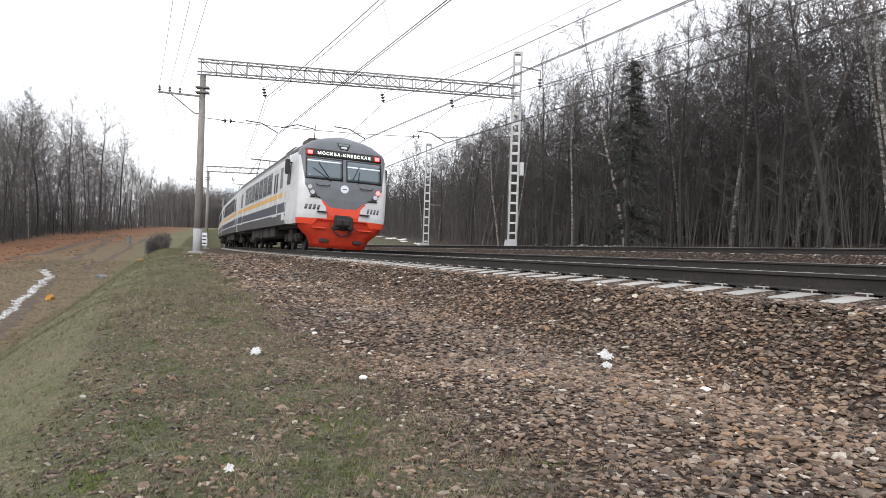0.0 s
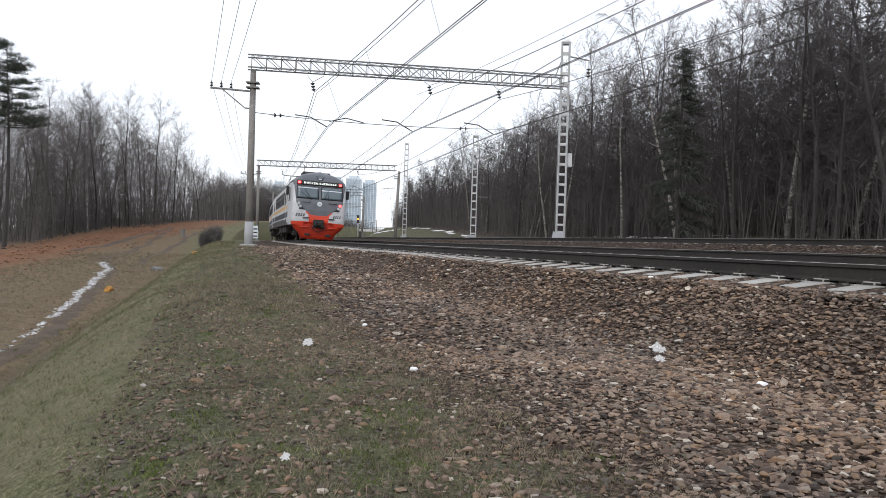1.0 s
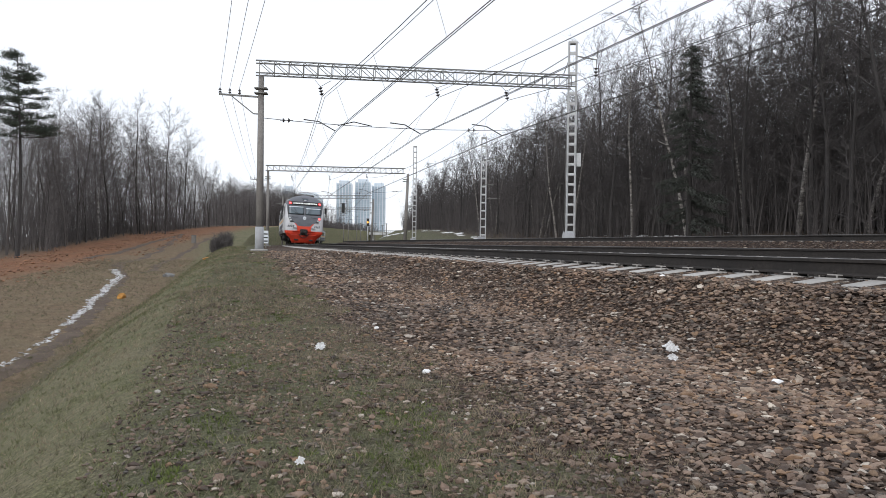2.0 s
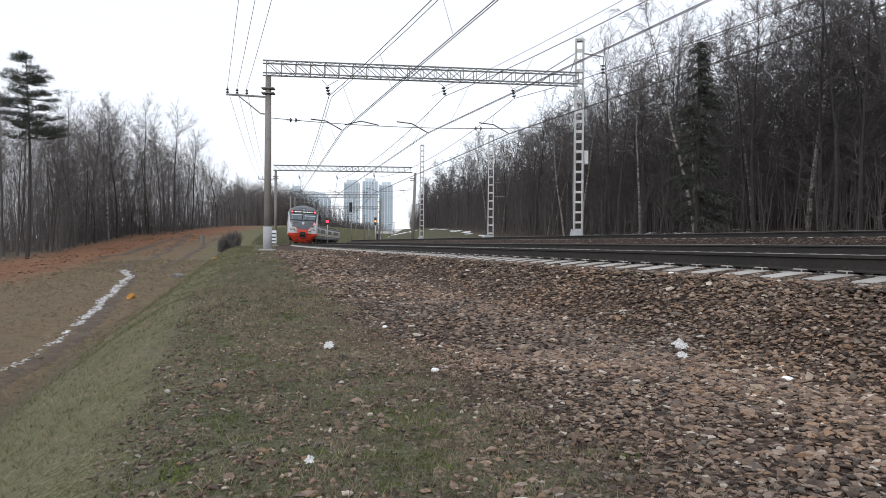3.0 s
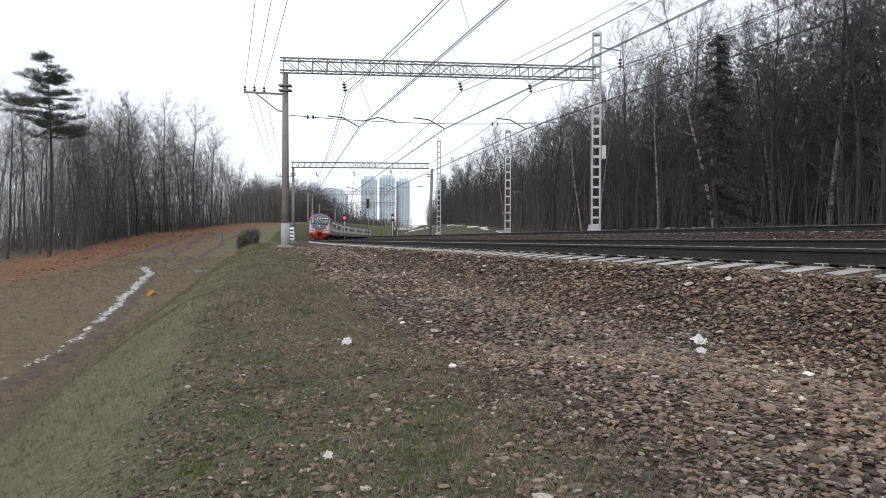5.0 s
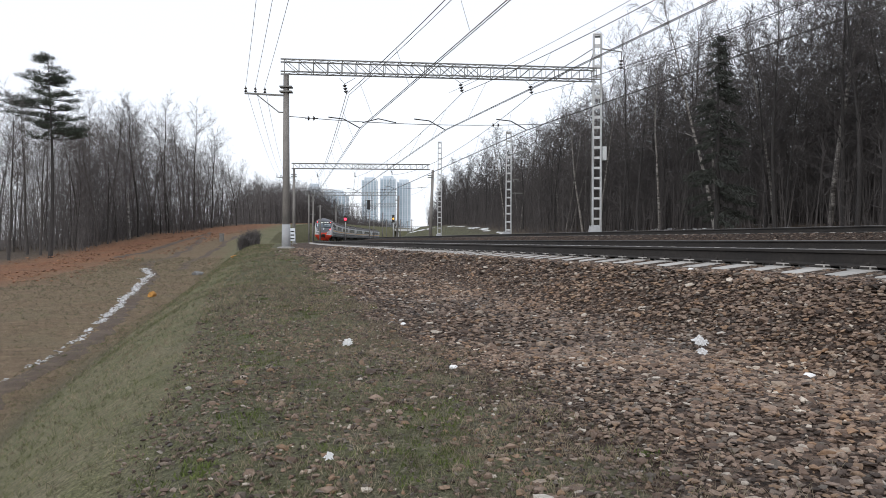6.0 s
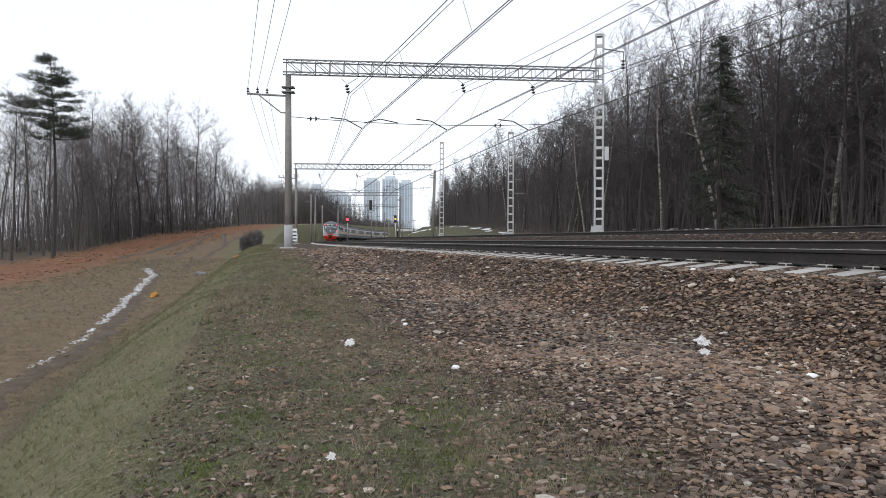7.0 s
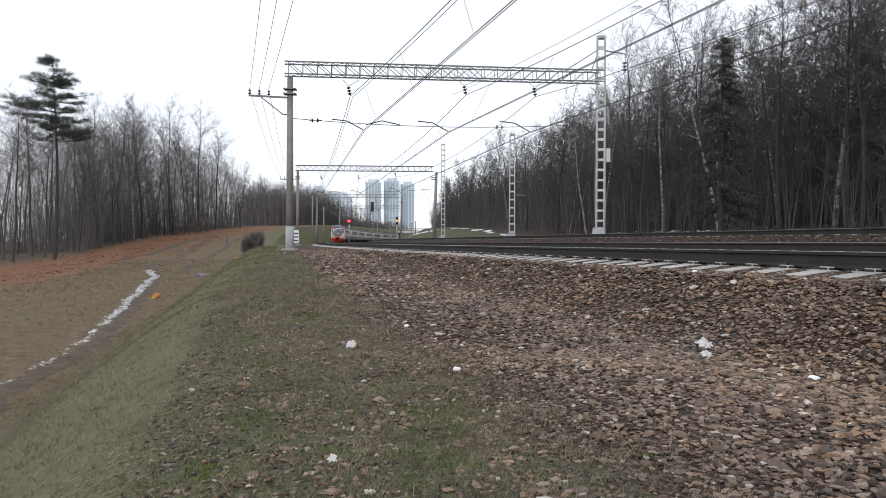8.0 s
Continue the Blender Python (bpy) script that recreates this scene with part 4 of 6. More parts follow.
    prof = ((0.13, 1.0, 0.2), (0.3, 1.06, 0.14), (0.5, 1.16, 0.09), (0.62, 1.3, 0.07), (0.8, 1.5, 0.05), (1.0, 1.56, 0.04), (1.15, 1.59, 0.03))
    rows = []
    for z, w, yb in prof:
        row = []
        for i in range(25):
            s = math.sin((i / 24 - 0.5) * math.pi)
            row.append(bm.verts.new((s * w, yb + 0.55 * (1 - (1 - abs(s) ** 3) ** (1 / 3)) - 0.03, z)))
        rows.append(row)
    for r0, r1 in zip(rows, rows[1:]):
        for i in range(24):
            bm.faces.new((r0[i], r0[i + 1], r1[i + 1], r1[i])).smooth = True
    bmesh.ops.solidify(bm, geom=bm.faces[:], thickness=0.03)
    skirt = part("skirt", bm, M_RED, root, "red snow plough skirt")
    for x in (-0.62, 0.62):
        bm = bmesh.new()
        box(bm, x - 0.17, x + 0.17, 0.02, 0.12, 0.34, 0.46, 0.01)
        part("slot", bm, M_BLACK, skirt)
        bm = bmesh.new()
        box(bm, x * 1.35 - 0.25, x * 1.35 + 0.25, -0.06, 0.15, 0.82, 0.86, 0.008)
        part("step", bm, M_RED, skirt)
    # coupler, with a black block painted in for the shade of its opening
    bm = bmesh.new()
    box(bm, -0.33, 0.33, -0.02, 0.2, 0.8, 1.36, 0.04)
    shade_block = part("coupler_recess", bm, M_BLACK, root)
    bm = bmesh.new()
    box(bm, -0.16, 0.2, -0.5, 0.1, 0.92, 1.2, 0.07)
    box(bm, -0.3, -0.1, -0.58, -0.2, 0.92, 1.18, 0.05)
    box(bm, 0.12, 0.3, -0.42, 0.0, 0.82, 1.28, 0.05)
    part("coupler", bm, M_UNDER, root, "dirty steel automatic coupler")
    bm = bmesh.new()
    pts = [Vector((-0.42 + 0.84 * i / 12, -0.12, 0.9 - 0.32 * math.sin(math.pi * i / 12))) for i in range(13)]
    wire(bm, pts, 0.03)
    part("hose", bm, M_BLACK, root)
    bm = bmesh.new()
    rod(bm, (-0.95, 1.6, 4.0), (-0.95, 1.6, 4.75), 0.02, 0.015, 6)
    part("aerial", bm, M_BLACK, root)
    fit_out(root, body, 0, (5.2, CAR - 2.6), [7.3 + 1.62 * i for i in range(7)])
    for side in (-1, 1):
        side_plate("window_frame", root, M_GREY, side, 3.5, 4.1, 2.42, 3.24, 0.012)
    roof_gear(root, [(3.2, 1.4, 0.9, 0.28), (5.4, 2.2, 1.1, 0.14), (8.5, 3.2, 0.8, 0.2), (13, 2.5, 1.0, 0.16), (17, 3, 0.9, 0.2)])
    return root


def middle_car():
    root = new("railcar")
    tagged(root, "white electric train passenger car with orange stripe and dark windows", "train car", group="train cars")
    body = car_body(root, 0.3, CAR - 0.3)
    fit_out(root, body, 0, (2.4, CAR - 2.4), [4.4 + 1.62 * i for i in range(9)])
    roof_gear(root, [(1.0, 2.0, 0.9, 0.22), (5.2, 2.2, 1.1, 0.14), (9, 3.2, 0.8, 0.2), (13.5, 2.5, 1.0, 0.16), (17, 3, 0.9, 0.2)])
    pantograph(root, 3.6)
    bm = bmesh.new()
    box(bm, -0.7, 0.7, -0.32, 0.32, 1.1, 3.7, 0.05)
    part("gangway", bm, M_BLACK, root, "black folded gangway bellows")
    return root


head = head_car()
cars = [head, middle_car()]
for _ in range(5):
    cars.append(copy_thing(cars[1], Matrix()))
# ---- trees ----
M_BARK = surface("dark_tree_bark", (0.045, 0.041, 0.04), (0.03, 0.027, 0.026), 0.9, fine=14, coarse=1.5, vary=0.35, per_object=0.25)
M_BARK_GREY = surface("grey_tree_bark", (0.07, 0.062, 0.058), (0.045, 0.04, 0.037), 0.9, fine=14, coarse=1.5, vary=0.35, per_object=0.3)
M_TWIG = surface("bare_twigs", (0.088, 0.079, 0.077), (0.06, 0.054, 0.053), 0.9, fine=3, coarse=0.4, vary=0.3, relief=0, per_object=0.25)
# paler twigs for birches, and for haze painted into the meadow wood
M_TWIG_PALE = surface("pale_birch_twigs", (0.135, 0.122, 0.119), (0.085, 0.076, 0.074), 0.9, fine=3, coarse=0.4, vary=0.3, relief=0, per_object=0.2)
M_SPRUCE = surface("dark_spruce_needles", (0.042, 0.047, 0.038), (0.028, 0.031, 0.026), 0.8, fine=4, coarse=0.7, vary=0.4, relief=0)
M_NEEDLE = surface("pine_needles", (0.045, 0.058, 0.04), (0.03, 0.037, 0.027), 0.8, fine=4, coarse=0.7, vary=0.4, relief=0)


def birch_bark():
    m, nt, bsdf = nodes_of("birch_bark")
    co = nt.nodes.new("ShaderNodeTexCoord").outputs["Object"]
    mp = nt.nodes.new("ShaderNodeMapping")
    mp.inputs["Scale"].default_value = (1, 1, 3)
    nt.links.new(co, mp.inputs[0])
    n = noise_tex(nt, mp.outputs[0], 2.2, 5, 0.75)
    col = ramp(nt, n, [(0.42, (0.045, 0.04, 0.036)), (0.52, (0.24, 0.22, 0.2)), (0.65, (0.4, 0.38, 0.36))])
    nt.links.new(col, bsdf.inputs["Base Color"])
    bsdf.inputs["Roughness"].default_value = 0.8
    return m


M_BIRCH = birch_bark()


class Sticks:
    """Collects tapered sticks and turns them into one mesh."""

    def __init__(self):
        self.rows, self.stems = [], []

    def stem(self, pts, radii):
        self.stems.append((pts, radii))

    def add(self, a, b, r0, r1, sides):
        self.rows.append((a[0], a[1], a[2], b[0], b[1], b[2], r0, r1, sides))

    def mesh(self, name, material):
        verts, faces, base = [], [], 0
        for pts, radii in self.stems:
            start = len(verts)
            for p, r in zip(pts, radii):
                verts += [(p.x + r * math.cos(i * 0.8976), p.y + r * math.sin(i * 0.8976), p.z) for i in range(7)]
            faces += [(start + j * 7 + i, start + j * 7 + (i + 1) % 7, start + j * 7 + 7 + (i + 1) % 7, start + j * 7 + 7 + i) for j in range(len(pts) - 1) for i in range(7)]
            base = len(verts)
        for sides in (3, 5, 7):
            rows = np.array([r for r in self.rows if r[8] == sides])
            if not len(rows):
                continue
            a, b = rows[:, 0:3], rows[:, 3:6]
            d = b - a
            d /= np.maximum(np.linalg.norm(d, axis=1, keepdims=True), 1e-6)
            ref = np.where(np.abs(d[:, 2:3]) > 0.9, np.array([[1.0, 0, 0]]), np.array([[0, 0, 1.0]]))
            e1 = np.cross(d, ref)
            e1 /= np.linalg.norm(e1, axis=1, keepdims=True)
            e2 = np.cross(d, e1)
            n = len(rows)
            ring = []
            for i in range(sides):
                c, s = math.cos(2 * math.pi * i / sides), math.sin(2 * math.pi * i / sides)
                ring.append(a + (e1 * c + e2 * s) * rows[:, 6:7])
            if sides == 3:
                v = np.stack(ring + [b], axis=1)
                k = 4
                fs = [(0, 1, 3), (1, 2, 3), (2, 0, 3)]
            else:
                for i in range(sides):
                    c, s = math.cos(2 * math.pi * i / sides), math.sin(2 * math.pi * i / sides)
                    ring.append(b + (e1 * c + e2 * s) * rows[:, 7:8])
                v = np.stack(ring, axis=1)
                k = 2 * sides
                fs = [(i, (i + 1) % sides, sides + (i + 1) % sides, sides + i) for i in range(sides)]
            verts.extend(v.reshape(-1, 3).tolist())
            idx = base + np.arange(n)[:, None, None] * k + np.array(fs)[None]
            faces.extend(idx.reshape(-1, len(fs[0])).tolist())
            base += n * k
        me = bpy.data.meshes.new(name)
        me.from_pydata(verts, [], faces)
        me.materials.append(material)
        return me


def tilt_dir(d, angle, spin):
    """The direction d bent by angle, towards spin."""
    d = Vector(d).normalized()
    side = d.orthogonal().normalized()
    side.rotate(Matrix.Rotation(spin, 3, d))
    return (d * math.cos(angle) + side * math.sin(angle)).normalized()


def bare_tree(seed, height, radius, first=0.35, limbs=24, spread=0.26, subs=5, twigs=6, droop=0.0, lean=0.03, twig_r=0.016):
    rnd = random.Random(seed)
    trunk, crown = Sticks(), Sticks()
    pts, p, d = [Vector((0, 0, -0.3))], Vector((0, 0, -0.3)), Vector((rnd.uniform(-lean, lean), rnd.uniform(-lean, lean), 1)).normalized()
    n = 9
    for i in range(n):
        d = (d + Vector((rnd.uniform(-0.07, 0.07), rnd.uniform(-0.07, 0.07), 0.05))).normalized()
        p = p + d * (height / n)
        pts.append(p)
    rad = [radius * (1 - 0.93 * (i / n) ** 0.9) for i in range(n + 1)]
    trunk.stem(pts, rad)
    for k in range(limbs):
        f = first + (0.99 - first) * ((k + rnd.random()) / limbs) ** 0.8
        i = min(int(f * n), n - 1)
        q = pts[i].lerp(pts[i + 1], f * n - i)
        r = max(rad[i] * 0.36, 0.022)
        up = (pts[i + 1] - pts[i]).normalized()
        # the crown is broad in its middle and rounds off above
        g = (f - first) / (1 - first)
        ld = tilt_dir(up, radians(rnd.uniform(38, 75) * (1 - 0.45 * g)), rnd.uniform(0, 6.28))
        ln = height * spread * (0.35 + 0.9 * math.sqrt(max(0.0, 1 - (2 * g - 0.75) ** 2 / 1.6))) * rnd.uniform(0.65, 1.15)
        seg = 4
        for j in range(seg):
            q2 = q + ld * (ln / seg)
            r2 = r * (0.68 if j < seg - 1 else 0.3)
            (trunk if r > 0.035 else crown).add(q, q2, r, r2, 5)
            for _ in range(2 if j == 0 else subs // 2 + 1):
                sd = tilt_dir(ld, radians(rnd.uniform(25, 65)), rnd.uniform(0, 6.28))
                sl = ln * rnd.uniform(0.18, 0.4)
                a = q.lerp(q2, rnd.random())
                b = a + sd * sl + Vector((0, 0, sl * (0.1 - droop)))
                crown.add(a, b, max(r * 0.3, twig_r * 1.3), 0.0, 3)
                for _ in range(twigs):
                    h = rnd.uniform(0.15, 1.0)
                    c = a.lerp(b, h)
                    td = tilt_dir(sd, radians(rnd.uniform(20, 75)), rnd.uniform(0, 6.28))
                    tl = sl * rnd.uniform(0.25, 0.6)
                    crown.add(c, c + td * tl + Vector((0, 0, -droop * tl * 2)), twig_r, 0.0, 3)
            q, r = q2, r2
            ld = (ld + Vector((rnd.uniform(-0.22, 0.22), rnd.uniform(-0.22, 0.22), 0.11 - droop * 0.8))).normalized()
    return trunk, crown


def tree_kind(seed, label, bark, twig, name="tree", category="tree", **kw):
    root = new(name)
    tagged(root, label, category)
    t, c = bare_tree(seed, **kw)
    for nm, s, m in (("trunk", t, bark), ("crown", c, twig)):
        ob = new(nm, s.mesh(nm, m))
        ob.parent = root
    return root


DARK = "leafless dark-barked tree with fine bare twigs in the wood"
PALE = "leafless birch with white black-flecked bark in the wood"
kinds_dark = [tree_kind(11 + i, DARK, M_BARK, M_TWIG, height=17 + 0.6 * i, radius=0.15 + 0.015 * i, first=0.26 + 0.05 * (i % 3), limbs=24 + i, spread=0.19 + 0.012 * (i % 4), subs=4, twigs=7, twig_r=0.011) for i in range(6)]
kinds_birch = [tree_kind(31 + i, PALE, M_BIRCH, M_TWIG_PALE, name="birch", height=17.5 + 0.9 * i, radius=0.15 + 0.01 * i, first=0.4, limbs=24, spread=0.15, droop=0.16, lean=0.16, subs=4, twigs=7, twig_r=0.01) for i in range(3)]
kinds_back = [tree_kind(71 + i, DARK, M_BARK, M_TWIG, height=17 + 0.9 * i, radius=0.14, first=0.22, limbs=22, spread=0.2, subs=4, twigs=5, twig_r=0.019) for i in range(3)]
kinds_slim = [tree_kind(51 + i, "slender leafless young tree with a dark trunk", M_BARK, M_TWIG, height=12 + i, radius=0.07 + 0.01 * i, first=0.12, limbs=22, spread=0.16, subs=4, twigs=5, twig_r=0.01) for i in range(3)]
# the meadow wood's lighter, hazier look is put into its bark and twigs
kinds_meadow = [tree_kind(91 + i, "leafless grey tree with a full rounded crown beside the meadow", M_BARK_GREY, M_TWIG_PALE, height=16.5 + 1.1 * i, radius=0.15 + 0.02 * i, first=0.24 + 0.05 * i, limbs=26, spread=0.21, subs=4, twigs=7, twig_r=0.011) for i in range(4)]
used = set()


def plant(kind, x, y, size=1.0, spin=0.0, sink=0.0, group=""):
    z = ground_at(x, y)[0] - sink
    m = Matrix.Translation((x, y, z)) @ Matrix.Rotation(spin, 4, "Z") @ Matrix.Scale(size, 4)
    if kind.name in used:
        ob = copy_thing(kind, Matrix())
        ob.matrix_basis = m
    else:
        ob = kind
        ob.matrix_basis = m
        used.add(kind.name)
    if group:
        ob["group"] = group
    return ob


def woods():
    rnd = random.Random(4)
    # the wood beyond the far track
    for row, (u, step) in enumerate(((31.5, 3.6), (34.0, 3.8), (37, 4.2), (41, 4.8))):
        y = 12.0 + rnd.random() * 3
        while y < (330 if row < 3 else 170):
            uu = -u - rnd.uniform(-1.3, 1.3) + (3.0 if y > 150 else 0)
            p = track_point(y, 0)
            th = math.atan(line_slope(y))
            x, yy = p.x - uu * math.cos(th), y
            r = rnd.random()
            kind = rnd.choice(kinds_back) if row > 1 or y > 150 else rnd.choice(kinds_birch) if r < 0.36 else rnd.choice(kinds_dark) if r < 0.8 else rnd.choice(kinds_slim)
            tall = lerp(y, ((0, 1.16), (45, 1.14), (60, 1.02), (70, 0.95), (100, 0.95), (130, 0.83), (200, 0.7), (330, 0.58)))
            plant(kind, x, yy, tall * rnd.uniform(0.82, 1.1), rnd.uniform(0, 6.28), 0.1, "trees of the wood beyond the tracks")
            y += step * rnd.uniform(0.6, 1.4) * (1.0 if y < 120 else 1.5)
    # the wood behind the meadow
    for row, du in enumerate((0.0, 3.0, 6.5, 10.5)):
        y = 44.0 + rnd.random() * 3
        while y < 260:
            if row > 1 and y < 84:
                y += 3.0
                continue
            u = lerp(y, ((40, 29.5), (66, 29), (90, 28.5), (125, 26), (150, 21), (170, 18), (260, 15))) + du + rnd.uniform(-1, 1)
            p = track_point(y, 0)
            x = p.x - u * math.cos(math.atan(line_slope(y)))
            r = rnd.random()
            kind = rnd.choice(kinds_birch) if r < 0.14 else rnd.choice(kinds_meadow) if r < 0.84 else rnd.choice(kinds_slim)
            tall = lerp(y, ((40, 0.6), (66, 0.7), (80, 0.76), (95, 0.86), (120, 1.02), (140, 1.1), (160, 0.85), (190, 0.64), (260, 0.55)))
            plant(kind, x, y, tall * rnd.uniform(0.78, 1.08), rnd.uniform(0, 6.28), 0.1, "trees of the wood behind the meadow")
            y += 4.6 * rnd.uniform(0.6, 1.4) * (1.5 if y < 84 else 1.0 if y < 130 else 1.3)


def thicket(name, label, areas, count, seed, low, high, r=(0.03, 0.09), mat=None):
    """Uncountable stems and twigs deep in a wood, as one mass."""
    rnd = random.Random(seed)
    s = Sticks()
    for _ in range(count):
        y0, y1, ua, ub = rnd.choice(areas)
        y, u = rnd.uniform(y0, y1), rnd.uniform(ua, ub)
        p = track_point(y, 0)
        x = p.x - u * math.cos(math.atan(line_slope(y)))
        z = ground_at(x, y)[0] if abs(u) < 100 else 2
        h = rnd.uniform(low, high)
        top = Vector((x + rnd.uniform(-0.2, 0.2) * h, y + rnd.uniform(-0.2, 0.2) * h, z + h))
        w = rnd.uniform(*r)
        s.add((x, y, z - 0.2), top, w, 0, 3)
        for _ in range(8):
            f = rnd.uniform(0.1, 0.95)
            a = Vector((x, y, z)).lerp(top, f)
            d = tilt_dir((0, 0, 1), radians(rnd.uniform(25, 80)), rnd.uniform(0, 6.28))
            s.add(a, a + d * h * rnd.uniform(0.12, 0.35), w * 0.45, 0, 3)
    ob = new(name, s.mesh(name, mat or M_TWIG))
    tagged(ob, label, "undergrowth", kind="stuff")


woods()
thicket("far_woods", "dense leafless wood of grey-brown stems beyond the tracks", [(60, 180, -66, -38), (150, 340, -66, -34)], 3800, 2, 7, 13, (0.04, 0.12))
thicket("deep_woods", "dense dark stems deep in the leafless wood", [(14, 60, -58, -36), (30, 95, -58, -37)], 5000, 22, 6, 13, (0.02, 0.05))
thicket("undergrowth", "bare brown saplings and brush under the trees", [(12, 90, -46, -30), (90, 200, -42, -28), (180, 340, -36, -24)], 5500, 3, 2.0, 9, (0.018, 0.055))
# pale twigs again carry the haze in the meadow brush's colour
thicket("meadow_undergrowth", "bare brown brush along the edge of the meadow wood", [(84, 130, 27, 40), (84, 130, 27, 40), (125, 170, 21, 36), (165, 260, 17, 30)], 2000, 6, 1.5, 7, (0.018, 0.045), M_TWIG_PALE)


def pine(x, y, height):
    rnd = random.Random(77)
    root = new("pine")
    tagged(root, "tall dark green pine with a bare lower trunk and flat tiers", "pine tree")
    trunk, needles = Sticks(), Sticks()
    z0 = ground_at(x, y)[0] - 0.2
    for i in range(8):
        a, b = height * i / 8, height * (i + 1) / 8
        trunk.add((0.25 * math.sin(i * 0.5), 0, a), (0.25 * math.sin((i + 1) * 0.5), 0, b), 0.24 * (1 - i / 8.5), 0.24 * (1 - (i + 1) / 8.5), 7)
    # flat tiers of upturned branches, each carrying cushions of needles towards its end
    for k in range(13):
        f = 0.6 + 0.39 * (k / 12) ** 0.9 + rnd.uniform(-0.012, 0.012)
        span = lerp(f, ((0.58, 3.6), (0.66, 5.4), (0.74, 4.6), (0.8, 3.2), (0.88, 2.4), (0.95, 1.2), (1.0, 0.4)))
        for b_i in range(6 if f < 0.93 else 4):
            z = height * f + rnd.uniform(-0.55, 0.55)
            reach = span * rnd.uniform(0.3, 1.12)
            spin = rnd.uniform(0, 6.28)
            d = Vector((math.cos(spin), math.sin(spin), rnd.uniform(-0.08, 0.12)))
            a = Vector((0.25 * math.sin(f * 4), 0, z))
            mid = a + d * reach * 0.6
            b = mid + Vector((d.x, d.y, 0.28)) * reach * 0.4
            trunk.add(a, mid, 0.055, 0.035, 5)
            trunk.add(mid, b, 0.035, 0.012, 5)
            for _ in range(int(3 + reach * 3.2)):
                g = rnd.uniform(0.35, 1.0)
                c0 = a.lerp(mid, g / 0.6) if g < 0.6 else mid.lerp(b, (g - 0.6) / 0.4)
                c0 = c0 + Vector((rnd.gauss(0, 0.3), rnd.gauss(0, 0.3), rnd.uniform(0.0, 0.15)))
                for _ in range(26):
                    c = c0 + Vector((rnd.gauss(0, 0.2), rnd.gauss(0, 0.2), rnd.gauss(0, 0.1)))
                    t = tilt_dir((d.x, d.y, 0.8), radians(rnd.uniform(10, 80)), rnd.uniform(0, 6.28))
                    needles.add(c, c + t * rnd.uniform(0.16, 0.3), 0.022, 0, 3)
    for nm, s, m in (("trunk", trunk, M_BARK), ("crown", needles, M_NEEDLE)):
        ob = new(nm, s.mesh(nm, m))
        ob.parent = root
    root.matrix_basis = Matrix.Translation((x, y, z0))


def canopy(name, label, areas, count, seed, r=0.016, mat=None, high=1.3):
    """The haze of fine twigs high in a wood."""
    rnd = random.Random(seed)
    s = Sticks()
    for _ in range(count):
        y0, y1, ua, ub, za, zb = rnd.choice(areas)
        y, u = rnd.uniform(y0, y1), rnd.uniform(ua, ub)
        x = line_x(y) - u * math.cos(math.atan(line_slope(y)))
        f = rnd.random() ** high
        z = za + (zb - za) * f * (0.82 + 0.3 * noise.noise((x * 0.16, y * 0.16, 2.0)))
        z += ground_z(u, y)
        d = tilt_dir((0, 0, 1), radians(rnd.uniform(5, 95)), rnd.uniform(0, 6.28))
        l = rnd.uniform(0.5, 1.5)
        a = Vector((x, y, z))
        s.add(a, a + d * l, r, 0, 3)
        for _ in range(4):
            c = a + d * l * rnd.uniform(0.1, 0.9)
            t = tilt_dir(d, radians(rnd.uniform(25, 80)), rnd.uniform(0, 6.28))
            s.add(c, c + t * l * rnd.uniform(0.3, 0.6), r * 0.75, 0, 3)
    tagged(new(name, s.mesh(name, mat or M_TWIG)), label, "twigs", kind="stuff")


canopy("canopy_twigs", "fine grey-brown bare twigs of the wood beyond the tracks", [(14, 66, -46, -31.5, 1, 19), (14, 66, -46, -31.5, 7, 20), (40, 90, -44, -31, 3, 16), (55, 110, -42, -31, 3, 15.5), (70, 160, -40, -30, 1, 12.5), (150, 330, -40, -27, 1, 10)], 30000, 31, 0.015)
canopy("inner_canopy", "dense grey-brown boughs deep in the wood beyond the tracks", [(14, 66, -52, -36, 1, 18), (14, 66, -52, -36, 5, 18.5), (46, 112, -50, -35, 1, 16.5), (46, 112, -50, -35, 4, 17), (46, 80, -46, -34, 4, 18.5), (78, 128, -44, -32.5, 3, 16.5), (100, 175, -48, -34, 1, 12), (160, 330, -46, -32, 1, 8.5)], 26000, 33, 0.04, None, 0.85)
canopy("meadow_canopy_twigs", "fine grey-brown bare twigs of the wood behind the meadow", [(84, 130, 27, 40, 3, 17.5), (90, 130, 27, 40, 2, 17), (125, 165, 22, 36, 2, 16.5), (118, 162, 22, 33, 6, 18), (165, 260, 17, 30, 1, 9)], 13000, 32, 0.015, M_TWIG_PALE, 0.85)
thicket("distant_wood", "dark leafless wood on the far cutting's edge", [(235, 300, 14, 40), (270, 400, 24, 60)], 3000, 41, 7, 14.5, (0.05, 0.14))
thicket("cutting_brush", "low dark leafless brush on the far cutting's slope", [(290, 420, 11, 28)], 900, 43, 1.5, 4.5, (0.04, 0.1))
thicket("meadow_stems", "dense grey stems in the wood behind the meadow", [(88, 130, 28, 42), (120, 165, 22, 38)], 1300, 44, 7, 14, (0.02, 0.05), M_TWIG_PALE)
canopy("distant_twigs", "fine dark twigs of the far wood", [(235, 300, 14, 40, 1, 12), (270, 400, 22, 60, 1, 14), (300, 420, 11, 26, 0.5, 4)], 8500, 42, 0.035)
pine(-38.2, 74.0, 19.9)


